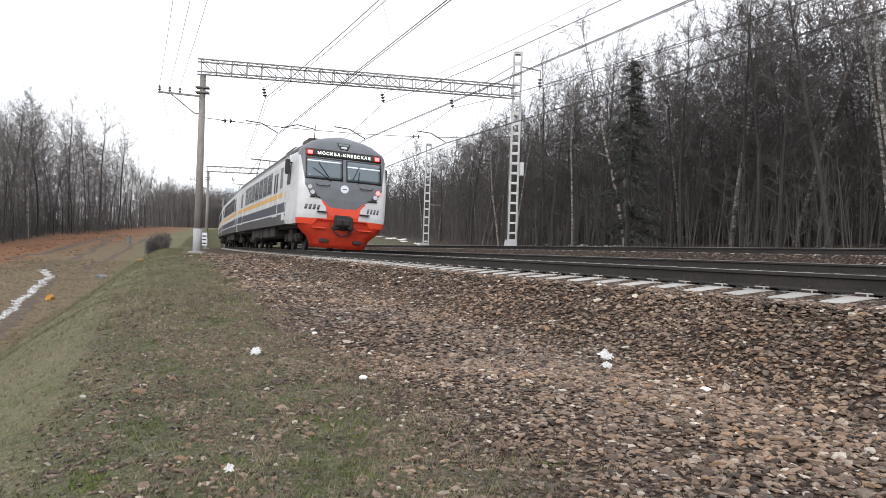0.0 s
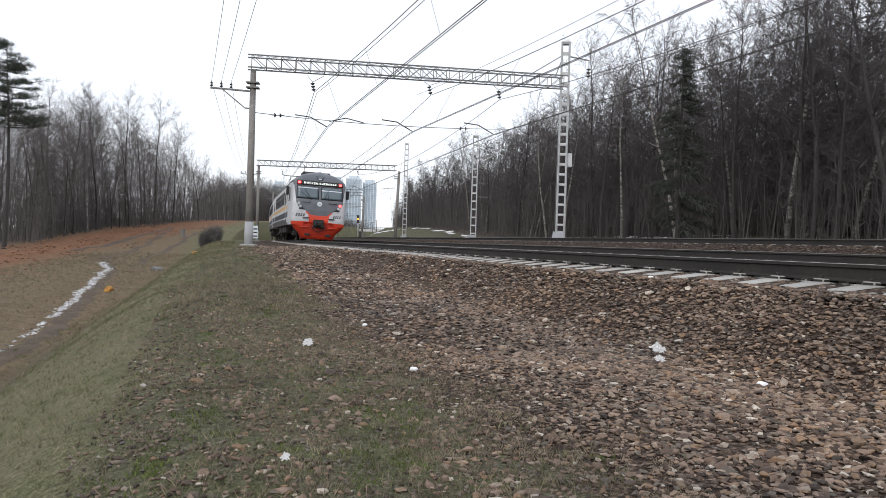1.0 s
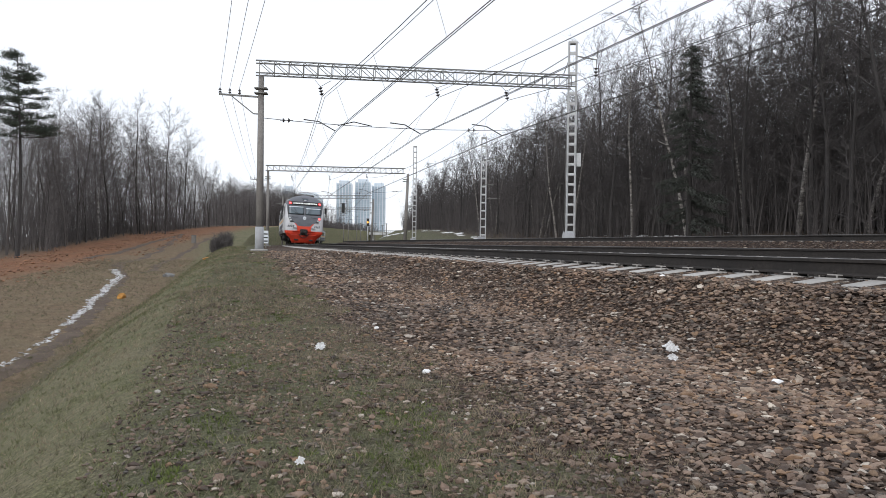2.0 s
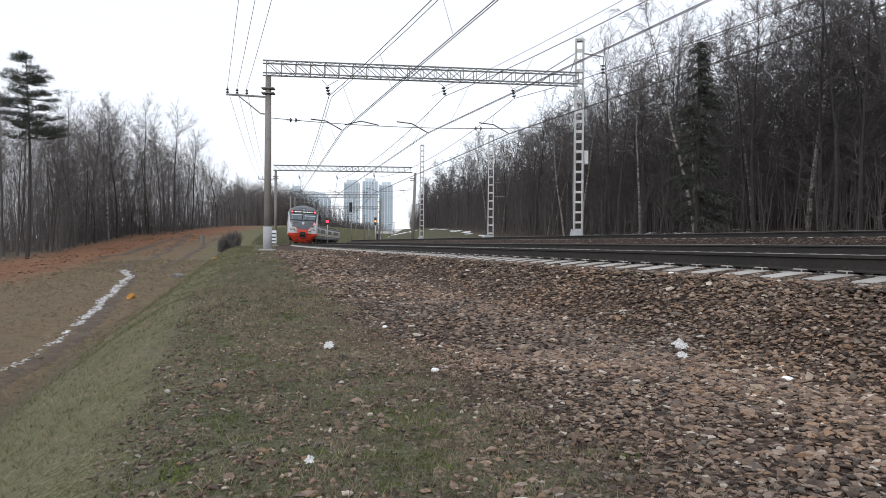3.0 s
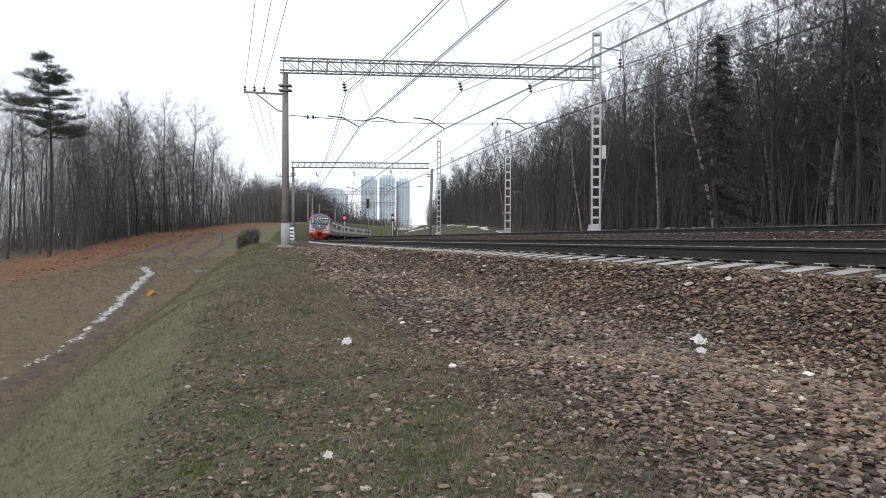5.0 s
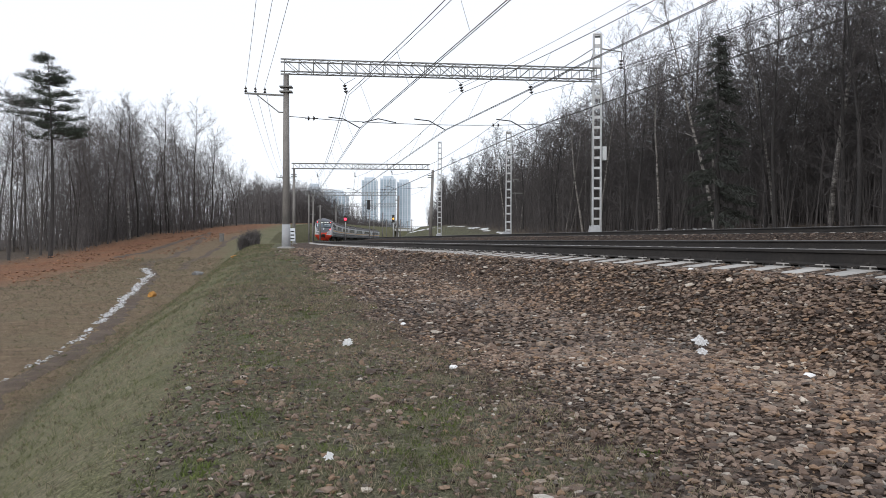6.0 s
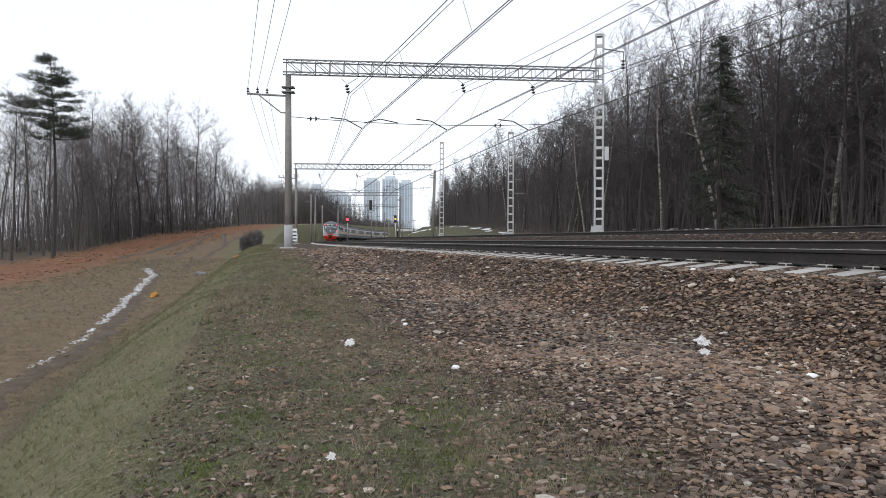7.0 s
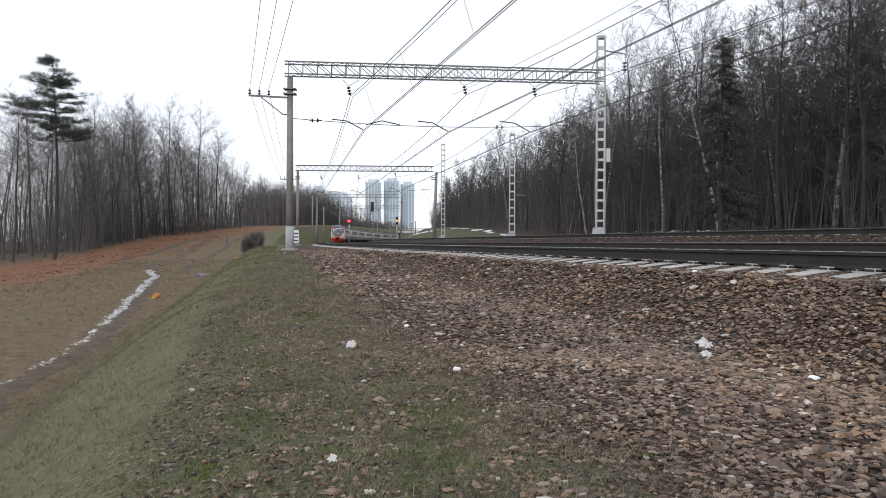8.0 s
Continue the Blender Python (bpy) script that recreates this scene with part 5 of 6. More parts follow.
def spruce(x, y, height, seed):
    rnd = random.Random(seed)
    root = new("spruce")
    tagged(root, "dark dense spruce standing among bare birches", "spruce tree")
    trunk, needles = Sticks(), Sticks()
    trunk.add((0, 0, -0.3), (0, 0, height), 0.22, 0.02, 7)
    for k in range(110):
        f = 0.1 + 0.9 * k / 110
        reach = 2.7 * (1 - f) ** 0.8 * rnd.uniform(0.7, 1.1) + 0.15
        spin = rnd.uniform(0, 6.28)
        a = Vector((0, 0, height * f))
        b = a + Vector((math.cos(spin), math.sin(spin), -0.25)) * reach
        trunk.add(a, b, 0.03, 0.01, 5)
        for _ in range(int(14 + reach * 20)):
            c = a.lerp(b, rnd.uniform(0.15, 1.0)) + Vector((rnd.gauss(0, 0.12), rnd.gauss(0, 0.12), rnd.gauss(0, 0.06)))
            t = tilt_dir((math.cos(spin), math.sin(spin), -0.6), radians(rnd.uniform(5, 60)), rnd.uniform(0, 6.28))
            needles.add(c, c + t * rnd.uniform(0.25, 0.5), 0.035, 0, 3)
    for nm, s, m in (("trunk", trunk, M_BARK), ("crown", needles, M_SPRUCE)):
        ob = new(nm, s.mesh(nm, m))
        ob.parent = root
    root.matrix_basis = Matrix.Translation((x, y, ground_at(x, y)[0]))


spruce(18.3, 49.5, 13.4, 5)
# ---- loose stones, grass and litter of the bank ----
def stone_material(tone=1.0):
    m, nt, bsdf = nodes_of("ballast_stone" if tone == 1 else "sunken_stone" if tone > 0.7 else "oily_ballast_stone")
    g = nt.nodes.new("ShaderNodeNewGeometry").outputs["Random Per Island"]
    co = nt.nodes.new("ShaderNodeTexCoord").outputs["Object"]
    col = ramp(nt, g, [(0.0, (0.028, 0.021, 0.018)), (0.2, (0.068, 0.048, 0.039)), (0.4, (0.135, 0.094, 0.074)), (0.6, (0.225, 0.168, 0.137)), (0.75, (0.09, 0.08, 0.072)), (0.86, (0.205, 0.132, 0.085)), (0.96, (0.255, 0.215, 0.185)), (0.992, (0.42, 0.39, 0.36))])
    n = noise_tex(nt, co, 45, 4, 0.7)
    w = noise_tex(nt, co, 0.5, 4)
    col = blend(nt, 1.0, col, ramp(nt, n, [(0.25, (0.7 * tone, 0.69 * tone, 0.66 * tone)), (0.75, (1.62 * tone, 1.6 * tone, 1.52 * tone))]), "MULTIPLY")
    col = blend(nt, 1.0, col, ramp(nt, w, [(0.35, (0.85, 0.87, 0.9)), (0.65, (1.18, 1.1, 1.02))]), "MULTIPLY")
    nt.links.new(col, bsdf.inputs["Base Color"])
    bsdf.inputs["Roughness"].default_value = 0.85
    bump(nt, bsdf, n, 0.4, 0.01)
    return m


def ico():
    bm = bmesh.new()
    bmesh.ops.create_icosphere(bm, subdivisions=1, radius=1.0)
    v = np.array([p.co[:] for p in bm.verts])
    f = np.array([[q.index for q in p.verts] for p in bm.faces])
    bm.free()
    return v, f


def ground_many(us, vs):
    out = []
    for u, v in zip(us, vs):
        th = math.atan(line_slope(v))
        x, y = line_x(v) - u * math.cos(th), v + math.sin(th) * u
        out.append((x, y, ground_z(u, v) + roughness(x, y, u)))
    return np.array(out)


def scatter_stones(name, label, pos, size, seed, material, flat=0.55, sink=0.25):
    rng = np.random.default_rng(seed)
    base, tris = ico()
    n = len(pos)
    jit = base[None] * (1 + rng.uniform(-0.5, 0.32, (n, len(base), 1)))
    scl = size[:, None] * np.stack([rng.uniform(0.75, 1.55, n), rng.uniform(0.65, 1.1, n), rng.uniform(flat * 0.65, flat * 1.45, n)], 1)
    jit = jit * scl[:, None, :]
    a, b = rng.uniform(0, 6.283, n), rng.normal(0, 0.26, n)
    ca, sa, cb, sb = np.cos(a), np.sin(a), np.cos(b), np.sin(b)
    x, y, z = jit[..., 0], jit[..., 1], jit[..., 2]
    y, z = y * cb[:, None] - z * sb[:, None], y * sb[:, None] + z * cb[:, None]
    x, y = x * ca[:, None] - y * sa[:, None], x * sa[:, None] + y * ca[:, None]
    v = np.stack([x, y, z], -1) + pos[:, None, :]
    v[..., 2] += (size * flat * sink)[:, None]
    me = bpy.data.meshes.new(name)
    faces = (np.arange(n)[:, None, None] * len(base) + tris[None]).reshape(-1, 3)
    me.vertices.add(n * len(base))
    me.vertices.foreach_set("co", v.astype(np.float32).ravel())
    me.loops.add(len(faces) * 3)
    me.loops.foreach_set("vertex_index", faces.astype(np.int32).ravel())
    me.polygons.add(len(faces))
    me.polygons.foreach_set("loop_start", (np.arange(len(faces)) * 3).astype(np.int32))
    me.update(calc_edges=True)
    me.shade_flat()
    me.materials.append(material)
    ob = new(name, me)
    tagged(ob, label, "gravel", kind="stuff")
    return ob


def gravel_edge(v):
    return lerp(v, GRAVEL)


def bank_noise(u, v, s=0.8):
    return noise.noise((u * s, v * s, 3.1)) + 0.5 * noise.noise((u * s * 2.7, v * s * 2.7, 9.1))


MOSS = ((6.69, 8.5), (6.9, 10.5), (6.3, 7.35), (6.1, 5.85), (6.3, 5.5), (5.85, 6.25), (6.0, 11.7), (7.0, 6.6))


def moss_here(u, v):
    """How mossy the turf is: a few long cushions along the bank, and chance patches."""
    near = max(math.exp(-((u - a) / 0.24) ** 2 - ((v - b) / 0.4) ** 2) for a, b in MOSS)
    return 0.5 * bank_noise(u + 40, v, 1.1) + 0.35 * bank_noise(u + 5, v, 4.0) + 0.45 * near


def build_stones():
    rnd = random.Random(8)
    mat = stone_material()
    us, vs, sz = [], [], []

    def sow(count, v0, v1, u0, u1, r0, r1, power=1.0):
        for _ in range(count):
            v, u = v0 + (v1 - v0) * rnd.random() ** power, rnd.uniform(u0, u1)
            if u > gravel_edge(v) + 0.45 * bank_noise(u, v) - 0.2 + (0.8 if rnd.random() < 0.12 else 0):
                continue
            path = math.exp(-((u - 4.9 - 0.05 * v) / 0.8) ** 2)  # the trodden strip has finer stones
            us.append(u)
            vs.append(v)
            sz.append(rnd.uniform(r0, r1) * (1 - 0.4 * path) * (1.5 if rnd.random() < 0.05 else 1))

    sow(23000, 3.2, 8.6, 1.45, 6.9, 0.014, 0.033)
    sow(13000, 7.5, 20.0, 1.45, 6.8, 0.022, 0.041, 1.3)
    sow(4500, 5.0, 15.0, 1.5, 3.6, 0.02, 0.038)
    sow(1800, -1.5, 3.2, 1.45, 6.5, 0.02, 0.04)
    sow(420, 4.1, 6.2, 4.4, 6.1, 0.03, 0.048)
    sow(5000, 18.0, 42.0, 1.4, 5.5, 0.035, 0.06, 1.2)
    pos = ground_many(us, vs)
    scatter_stones("ballast_stones", "brown and grey crushed ballast stones on the bank", pos, np.array(sz), 3, mat, 0.43, 0.75)
    # coarse stones between and around the sleepers of the near track, and the shoulder of the far one
    us, vs, sz = [], [], []
    for _ in range(6000):
        v = 4.5 + 30 * rnd.random() ** 1.5
        u = rnd.uniform(0.9, 1.75)
        k = (v + 4.0) / 0.56
        if abs(k - round(k)) * 0.56 < 0.17 and u < 1.37:
            continue
        us.append(u)
        vs.append(v)
        sz.append(rnd.uniform(0.024, 0.042))
    for _ in range(4500):
        v, u = 12 + 45 * rnd.random() ** 1.3, rnd.uniform(-8.4, -6.4)
        us.append(u)
        vs.append(v)
        sz.append(rnd.uniform(0.03, 0.055))
    pos = ground_many(us, vs)
    scatter_stones("track_ballast", "dark ballast stones packed round the sleepers", pos, np.array(sz), 5, stone_material(0.62), 0.5, -0.45)
    # scattered stones in the turf
    us, vs = [], []
    while len(us) < 14000:
        v = 3.6 + 14 * rnd.random() ** 1.5
        u = lerp(v, TURF) + 0.1 - (lerp(v, TURF) - gravel_edge(v) + 0.5) * rnd.random() ** 0.8
        if moss_here(u, v) < 0.3 and bank_noise(u + 11, v, 1.6) > -0.5:
            us.append(u)
            vs.append(v)
    pos = ground_many(us, vs)
    scatter_stones("turf_stones", "small grey and brown stones half sunk in the turf", pos, np.array([rnd.uniform(0.007, 0.02) * (1.7 if rnd.random() < 0.07 else 1) for _ in us]), 7, stone_material(0.9), 0.55, 0.4)


M_STRAW = surface("dry_straw", (0.225, 0.192, 0.136), (0.12, 0.1, 0.07), 0.9, fine=3, coarse=1.2, vary=0.5, relief=0, island=True)
M_BLADE = surface("dull_green_grass", (0.115, 0.125, 0.056), (0.07, 0.074, 0.038), 0.85, fine=3, coarse=1.2, vary=0.5, relief=0, island=True)
M_MOSS = surface("fresh_green_moss", (0.085, 0.112, 0.028), (0.055, 0.07, 0.024), 0.9, fine=3, coarse=1.2, vary=0.35, relief=0, island=True)
M_LEAF = surface("rotting_leaf", (0.15, 0.13, 0.112), (0.085, 0.072, 0.062), 0.9, fine=6, coarse=1.5, vary=0.3, relief=0, island=True)


def build_grass():
    rnd = random.Random(21)
    straw, blade, moss, leaves = Sticks(), Sticks(), Sticks(), Sticks()

    def tuft(sticks, u, v, n, h, r, lay):
        th = math.atan(line_slope(v))
        x, y = line_x(v) - u * math.cos(th), v + math.sin(th) * u
        z = ground_z(u, v) + roughness(x, y, u)
        for _ in range(n):
            a = rnd.uniform(0, 6.283)
            l = h * rnd.uniform(0.5, 1.2)
            bx, by = x + rnd.gauss(0, 0.025), y + rnd.gauss(0, 0.025)
            d = rnd.uniform(lay * 0.5, lay) * l
            sticks.add((bx, by, z - 0.01), (bx + math.cos(a) * d, by + math.sin(a) * d, z + l * math.sqrt(max(0.02, 1 - (d / l) ** 2))), r, 0, 3)

    # stony turf of the bank's top: moss cushions, short green blades and grey straw
    for _ in range(19000):
        v = 3.4 + 42 * rnd.random() ** 2.4
        u = rnd.uniform(3.8, 8.0)
        if u < gravel_edge(v) + 0.6 * bank_noise(u, v) - 0.3 or u > lerp(v, TURF) + 0.15 * bank_noise(u, v, 2.0):
            continue
        g = moss_here(u, v)
        near = 1.0 if v < 5 else 1.4 if v < 12 else 2.2
        if g > 0.32:
            tuft(moss if rnd.random() < 0.85 else blade, u, v, 10, 0.016 * near, 0.005 * near, 0.9)
        elif rnd.random() < (0.45 if v < 8.5 else 0.5):
            tuft(straw, u, v, 6, 0.05 * near, 0.0017 * near, 0.95)
        else:
            tuft(blade, u, v, 5, 0.03 * near, 0.0026 * near, 0.95)
    # taller grey straw stands at the ballast's edge
    for _ in range(1800):
        v = 3.6 + 9 * rnd.random() ** 1.6
        u = gravel_edge(v) + rnd.gauss(0.5, 0.6)
        tuft(straw, u, v, 8, 0.075, 0.0014, 0.85)
    # fine pale grass of the slope, combed downhill
    for _ in range(20000):
        v = 3.0 + 60 * rnd.random() ** 2.2
        u = lerp(v, TURF) - 0.1 + 4.2 * rnd.random()
        if abs(u - lerp(v, CREST) - 2.55) < 0.3 and v < 50 and rnd.random() < 0.8:
            continue
        far = 0.8 + v * 0.05
        g = bank_noise(u + 7, v, 0.5)
        tuft(straw if rnd.random() < 0.38 - 0.7 * g else blade, u, v, 5, 0.036 * far, 0.0022 * far, 0.95)
    # withered meadow
    for _ in range(9000):
        v = 6 + 70 * rnd.random() ** 1.4
        u = rnd.uniform(lerp(v, CREST) + 2.4, lerp(v, ((0, 20), (48, 19.5), (70, 18.5), (76, 18))))
        far = 0.9 + v * 0.04
        tuft(straw if rnd.random() < 0.85 else blade, u, v, 4, 0.055 * far, 0.0034 * far, 0.98)
    for _ in range(2500):
        v = 3.6 + 14 * rnd.random() ** 1.5
        u = rnd.uniform(4.6, 7.7)
        if u < gravel_edge(v) + 0.4 * bank_noise(u, v) - 0.1 or u > lerp(v, TURF):
            continue
        th = math.atan(line_slope(v))
        x, y = line_x(v) - u * math.cos(th), v + math.sin(th) * u
        z = ground_z(u, v) + roughness(x, y, u)
        a, l = rnd.uniform(0, 6.283), rnd.uniform(0.02, 0.045)
        leaves.add((x, y, z + rnd.uniform(0.002, 0.02)), (x + math.cos(a) * l, y + math.sin(a) * l, z + rnd.uniform(0.0, 0.025)), rnd.uniform(0.006, 0.014), 0, 3)
    for name, label, s, m, cat in (("dry_grass", "short flattened dry straw-coloured grass on the bank", straw, M_STRAW, "grass"),
                                   ("green_grass", "short dull green winter grass on the bank", blade, M_BLADE, "grass"),
                                   ("moss", "patches of fresh green moss among the stones", moss, M_MOSS, "moss"),
                                   ("fallen_leaves", "grey-brown rotting leaf scraps in the turf", leaves, M_LEAF, "leaves")):
        tagged(new(name, s.mesh(name, m)), label, cat, kind="stuff")


build_stones()
build_grass()

M_PAPER = surface("crumpled_paper", (0.88, 0.88, 0.88), (0.78, 0.77, 0.76), 0.85, fine=25, coarse=6, vary=0.06, relief=0.3)


def paper_scrap(x, y, size, seed):
    """A crumpled sheet lying on the stones."""
    rnd = random.Random(seed)
    bm = bmesh.new()
    n = 6
    z0 = ground_at(x, y)[0]
    grid = []
    for j in range(n + 1):
        row = []
        for i in range(n + 1):
            a, b = (i / n - 0.5) * size, (j / n - 0.5) * size * 0.8
            k = 1 + rnd.uniform(-0.35, 0.25)
            row.append(bm.verts.new((x + a * k, y + b * k, z0 + 0.04 + (rnd.uniform(0, 0.25) + 0.6 * j / n) * size * (1 - 0.7 * abs(i / n - 0.5)))))
        grid.append(row)
    for j in range(n):
        for i in range(n):
            if i in (0, n - 1) and j in (0, n - 1):
                continue
            bm.faces.new((grid[j][i], grid[j][i + 1], grid[j + 1][i + 1], grid[j + 1][i]))
    bmesh.ops.solidify(bm, geom=bm.faces[:], thickness=0.003)
    tagged(part("paper_scrap", bm, M_PAPER), "crumpled white paper scrap lying on the bank", "litter", group="litter on the bank")


def white_stone(x, y, r, seed):
    rnd = random.Random(seed)
    bm = bmesh.new()
    bmesh.ops.create_icosphere(bm, subdivisions=2, radius=r)
    z0 = ground_at(x, y)[0]
    for v in bm.verts:
        v.co = Vector((x, y, z0 + r * 0.45)) + Vector((v.co.x * 1.2, v.co.y, v.co.z * 0.75)) * rnd.uniform(0.88, 1.08)
    tagged(part("pale_stone", bm, M_PAPER, smooth=True), "rounded chalky white stone among brown ballast", "stone", group="pale stones on the bank")


for x, y, size, seed in ((-0.888, 7.22, 0.1, 1), (2.5, 7.17, 0.135, 2), (2.36, 6.7, 0.09, 9), (-0.53, 3.62, 0.05, 12)):
    paper_scrap(x, y, size, seed)
for x, y, r, seed in ((2.838, 5.74, 0.042, 3), (0.114, 6.01, 0.03, 5), (-0.435, 9.07, 0.028, 6), (3.059, 9.13, 0.035, 9)):
    white_stone(x, y, r, seed)
# ---- meadow, snow remnants, buildings and the far bridge ----
M_SNOW = surface("old_wet_snow", (0.78, 0.79, 0.8), (0.5, 0.48, 0.45), 0.6, fine=8, coarse=2.5, vary=0.12, relief=0.3)
M_MUD = surface("wet_mud", (0.075, 0.05, 0.034), (0.12, 0.085, 0.058), 0.95, fine=9, coarse=1.5, vary=0.3, relief=0.5)
RUT = ((4, 11.7), (17.5, 11.3), (20.6, 11.0), (29, 11.1), (40, 11.8), (54, 12.9), (66, 15.3), (75, 16.5))


def side_xy(v, u):
    th = math.atan(line_slope(v))
    return line_x(v) - u * math.cos(th), v + math.sin(th) * u


def lay_strip(bm, v0, v1, u_of, half, lift, seed, step=0.5):
    """A ragged strip that follows the ground."""
    rnd = random.Random(seed)
    rows, v = [], v0
    while v < v1:
        c = u_of(v) + rnd.uniform(-0.12, 0.12)
        fade = min(1.0, (v - v0) / 1.0 + 0.1, (v1 - v) / 1.0 + 0.1)
        h0, h1 = half * rnd.uniform(0.5, 1.15) * fade, half * rnd.uniform(0.5, 1.15) * fade
        row = []
        for f in (-1, -0.4, 0.4, 1):
            u = c + (h0 if f < 0 else h1) * f
            x, y = side_xy(v, u)
            row.append(bm.verts.new((x, y, ground_z(u, v) + roughness(x, y, u) + (lift if abs(f) < 1 else -0.03))))
        rows.append(row)
        v += step
    for a, b in zip(rows, rows[1:]):
        for i in range(3):
            bm.faces.new((a[i], b[i], b[i + 1], a[i + 1])).smooth = True


bm = bmesh.new()
lay_strip(bm, 2, 72, lambda v: lerp(v, RUT) - 0.3, 0.55, 0.02, 1)
tagged(part("mud_rut", bm, M_MUD), "wet brown wheel rut across the meadow", "rut", kind="structure")
for k, (v0, v1, table) in enumerate(((66, 128, ((66, 15.4), (90, 15.0), (110, 16.5), (128, 18))), (58, 120, ((58, 12.2), (80, 12.0), (120, 12.4))), (76, 122, ((76, 19.5), (122, 18.0))))):
    bm = bmesh.new()
    lay_strip(bm, v0, v1, lambda v: lerp(v, table) + 0.8 * noise.noise((v * 0.12, k, 2.0)), 0.55, 0.03, 30 + k)
    tagged(part("mud_rut", bm, M_MUD), "dark churned wheel rut in the meadow's bare soil", "rut", kind="structure")
rnd_far = random.Random(12)
M_SLUSH = surface("dirty_slush", (0.55, 0.55, 0.56), (0.22, 0.19, 0.165), 0.55, fine=14, coarse=4, vary=0.25, relief=0.4)


def snow_clumps():
    """Broken lumps of old snow along the rut, thick at its far end and sparse close by."""
    us, vs, sz = [], [], []
    for _ in range(2600):
        v = 8 + 54 * rnd_far.random() ** 0.55
        if rnd_far.random() > lerp(v, ((8, 0.12), (20, 0.3), (32, 0.8), (60, 1.0))) or noise.noise((v * 0.7, 4.0, 1.0)) < lerp(v, ((10, 0.1), (30, -0.25), (60, -0.5))):
            continue
        spread = lerp(v, ((8, 0.14), (30, 0.3), (60, 0.55)))
        us.append(lerp(v, RUT) + 0.1 + rnd_far.gauss(0, spread) * 0.24 + 0.25 * noise.noise((v * 0.3, 1.0, 8.0)))
        vs.append(v)
        sz.append(rnd_far.uniform(0.03, 0.09) * lerp(v, ((8, 0.7), (60, 1.3))))
    ob = scatter_stones("old_snow", "broken strip of dirty old snow lying in the rut", ground_many(us, vs), np.array(sz), 17, M_SLUSH, 0.3, 0.3)
    ob["category"] = "snow"


snow_clumps()


def soil_clods():
    """Turned clods of red-brown soil along the edge of the meadow wood."""
    us, vs, sz = [], [], []
    while len(us) < 1300:
        v = 48 + 84 * rnd_far.random()
        u = lerp(v, ((48, 24.5), (94, 20.0), (115, 17.5), (132, 17))) + rnd_far.gauss(0, 3.2)
        if noise.noise((u * 0.35, v * 0.12, 6.0)) < 0.0:
            continue
        us.append(u)
        vs.append(v)
        sz.append(rnd_far.uniform(0.04, 0.14))
    mat = surface("turned_soil", (0.24, 0.128, 0.076), (0.15, 0.085, 0.054), 0.95, fine=6, coarse=0.5, vary=0.4, relief=0.3, island=True)
    ob = scatter_stones("soil_clods", "turned clods of red-brown soil beside the meadow wood", ground_many(us, vs), np.array(sz), 19, mat, 0.45, 0.1)
    ob["category"] = "soil"


soil_clods()


def snow_bank(v0, v1, u0, u1, half, seed):
    bm = bmesh.new()
    lay_strip(bm, v0, v1, lambda q: u0 + (u1 - u0) * (q - v0) / (v1 - v0), half, 0.08, seed, (v1 - v0) / 24)
    tagged(part("snow_patch", bm, M_SNOW), "remnant of old snow under the trees", "snow", group="snow remnants by the wood")


for i in range(16):
    v = 28 + i * 4.2
    snow_bank(v, v + rnd_far.uniform(2, 4.5), -rnd_far.uniform(31, 36), -rnd_far.uniform(31, 37), rnd_far.uniform(0.7, 1.8), 100 + i)
for i in range(5):
    v = 100 + i * 14
    snow_bank(v, v + rnd_far.uniform(6, 12), -rnd_far.uniform(25, 27), -rnd_far.uniform(25, 28), 1.3, 140 + i)
snow_bank(150, 215, -22, -17.5, 0.5, 160)


def bush(x, y, h, seed, w=1.0):
    rnd = random.Random(seed)
    s = Sticks()
    for _ in range(150):
        d = tilt_dir((0, 0, 1), radians(rnd.uniform(0, 28)), rnd.uniform(0, 6.28))
        a = Vector((rnd.gauss(0, 0.28) * w, rnd.gauss(0, 0.28), 0))
        l = h * rnd.uniform(0.5, 1.05)
        b = a + d * l
        s.add(a, b, 0.02, 0, 3)
        for _ in range(7):
            c = a.lerp(b, rnd.uniform(0.25, 0.95))
            t = tilt_dir(d, radians(rnd.uniform(15, 60)), rnd.uniform(0, 6.28))
            s.add(c, c + t * h * rnd.uniform(0.12, 0.3), 0.013, 0, 3)
    root = new("bush", s.mesh("bush", M_TWIG))
    tagged(root, "low dense leafless brown bush beside the ditch", "bush", group="bushes along the ditch")
    root.matrix_basis = Matrix.Translation((x, y, ground_at(x, y)[0] - 0.1))


for i in range(8):
    v = 61 + i * 4.2
    x, y = -lerp(v, ((58, 0.2607), (75, 0.252), (95, 0.243))) * v, float(v)
    bush(x, y, (1.3, 1.0, 1.2, 1.7, 1.5, 2.1, 2.0, 1.8)[i], 200 + i, 0.8)

# small concrete post, litter bag and orange marker in the meadow
M_BAG = surface("black_and_white_rag", (0.2, 0.2, 0.2), (0.02, 0.02, 0.02), 0.7, fine=12, coarse=9, vary=0.4)
x, y = -29.77, 103.0
bm = bmesh.new()
z = ground_at(x, y)[0]
box(bm, x - 0.26, x + 0.26, y - 0.25, y + 0.25, z - 0.2, z + 1.0, 0.05)
box(bm, x - 0.32, x + 0.32, y - 0.31, y + 0.31, z + 1.0, z + 1.1, 0.03)
tagged(part("concrete_post", bm, M_POLE), "short grey concrete marker post in the meadow", "post")
x, y = -16.942, 52.78
bm = bmesh.new()
bmesh.ops.create_icosphere(bm, subdivisions=2, radius=0.3)
z = ground_at(x, y)[0]
rb = random.Random(3)
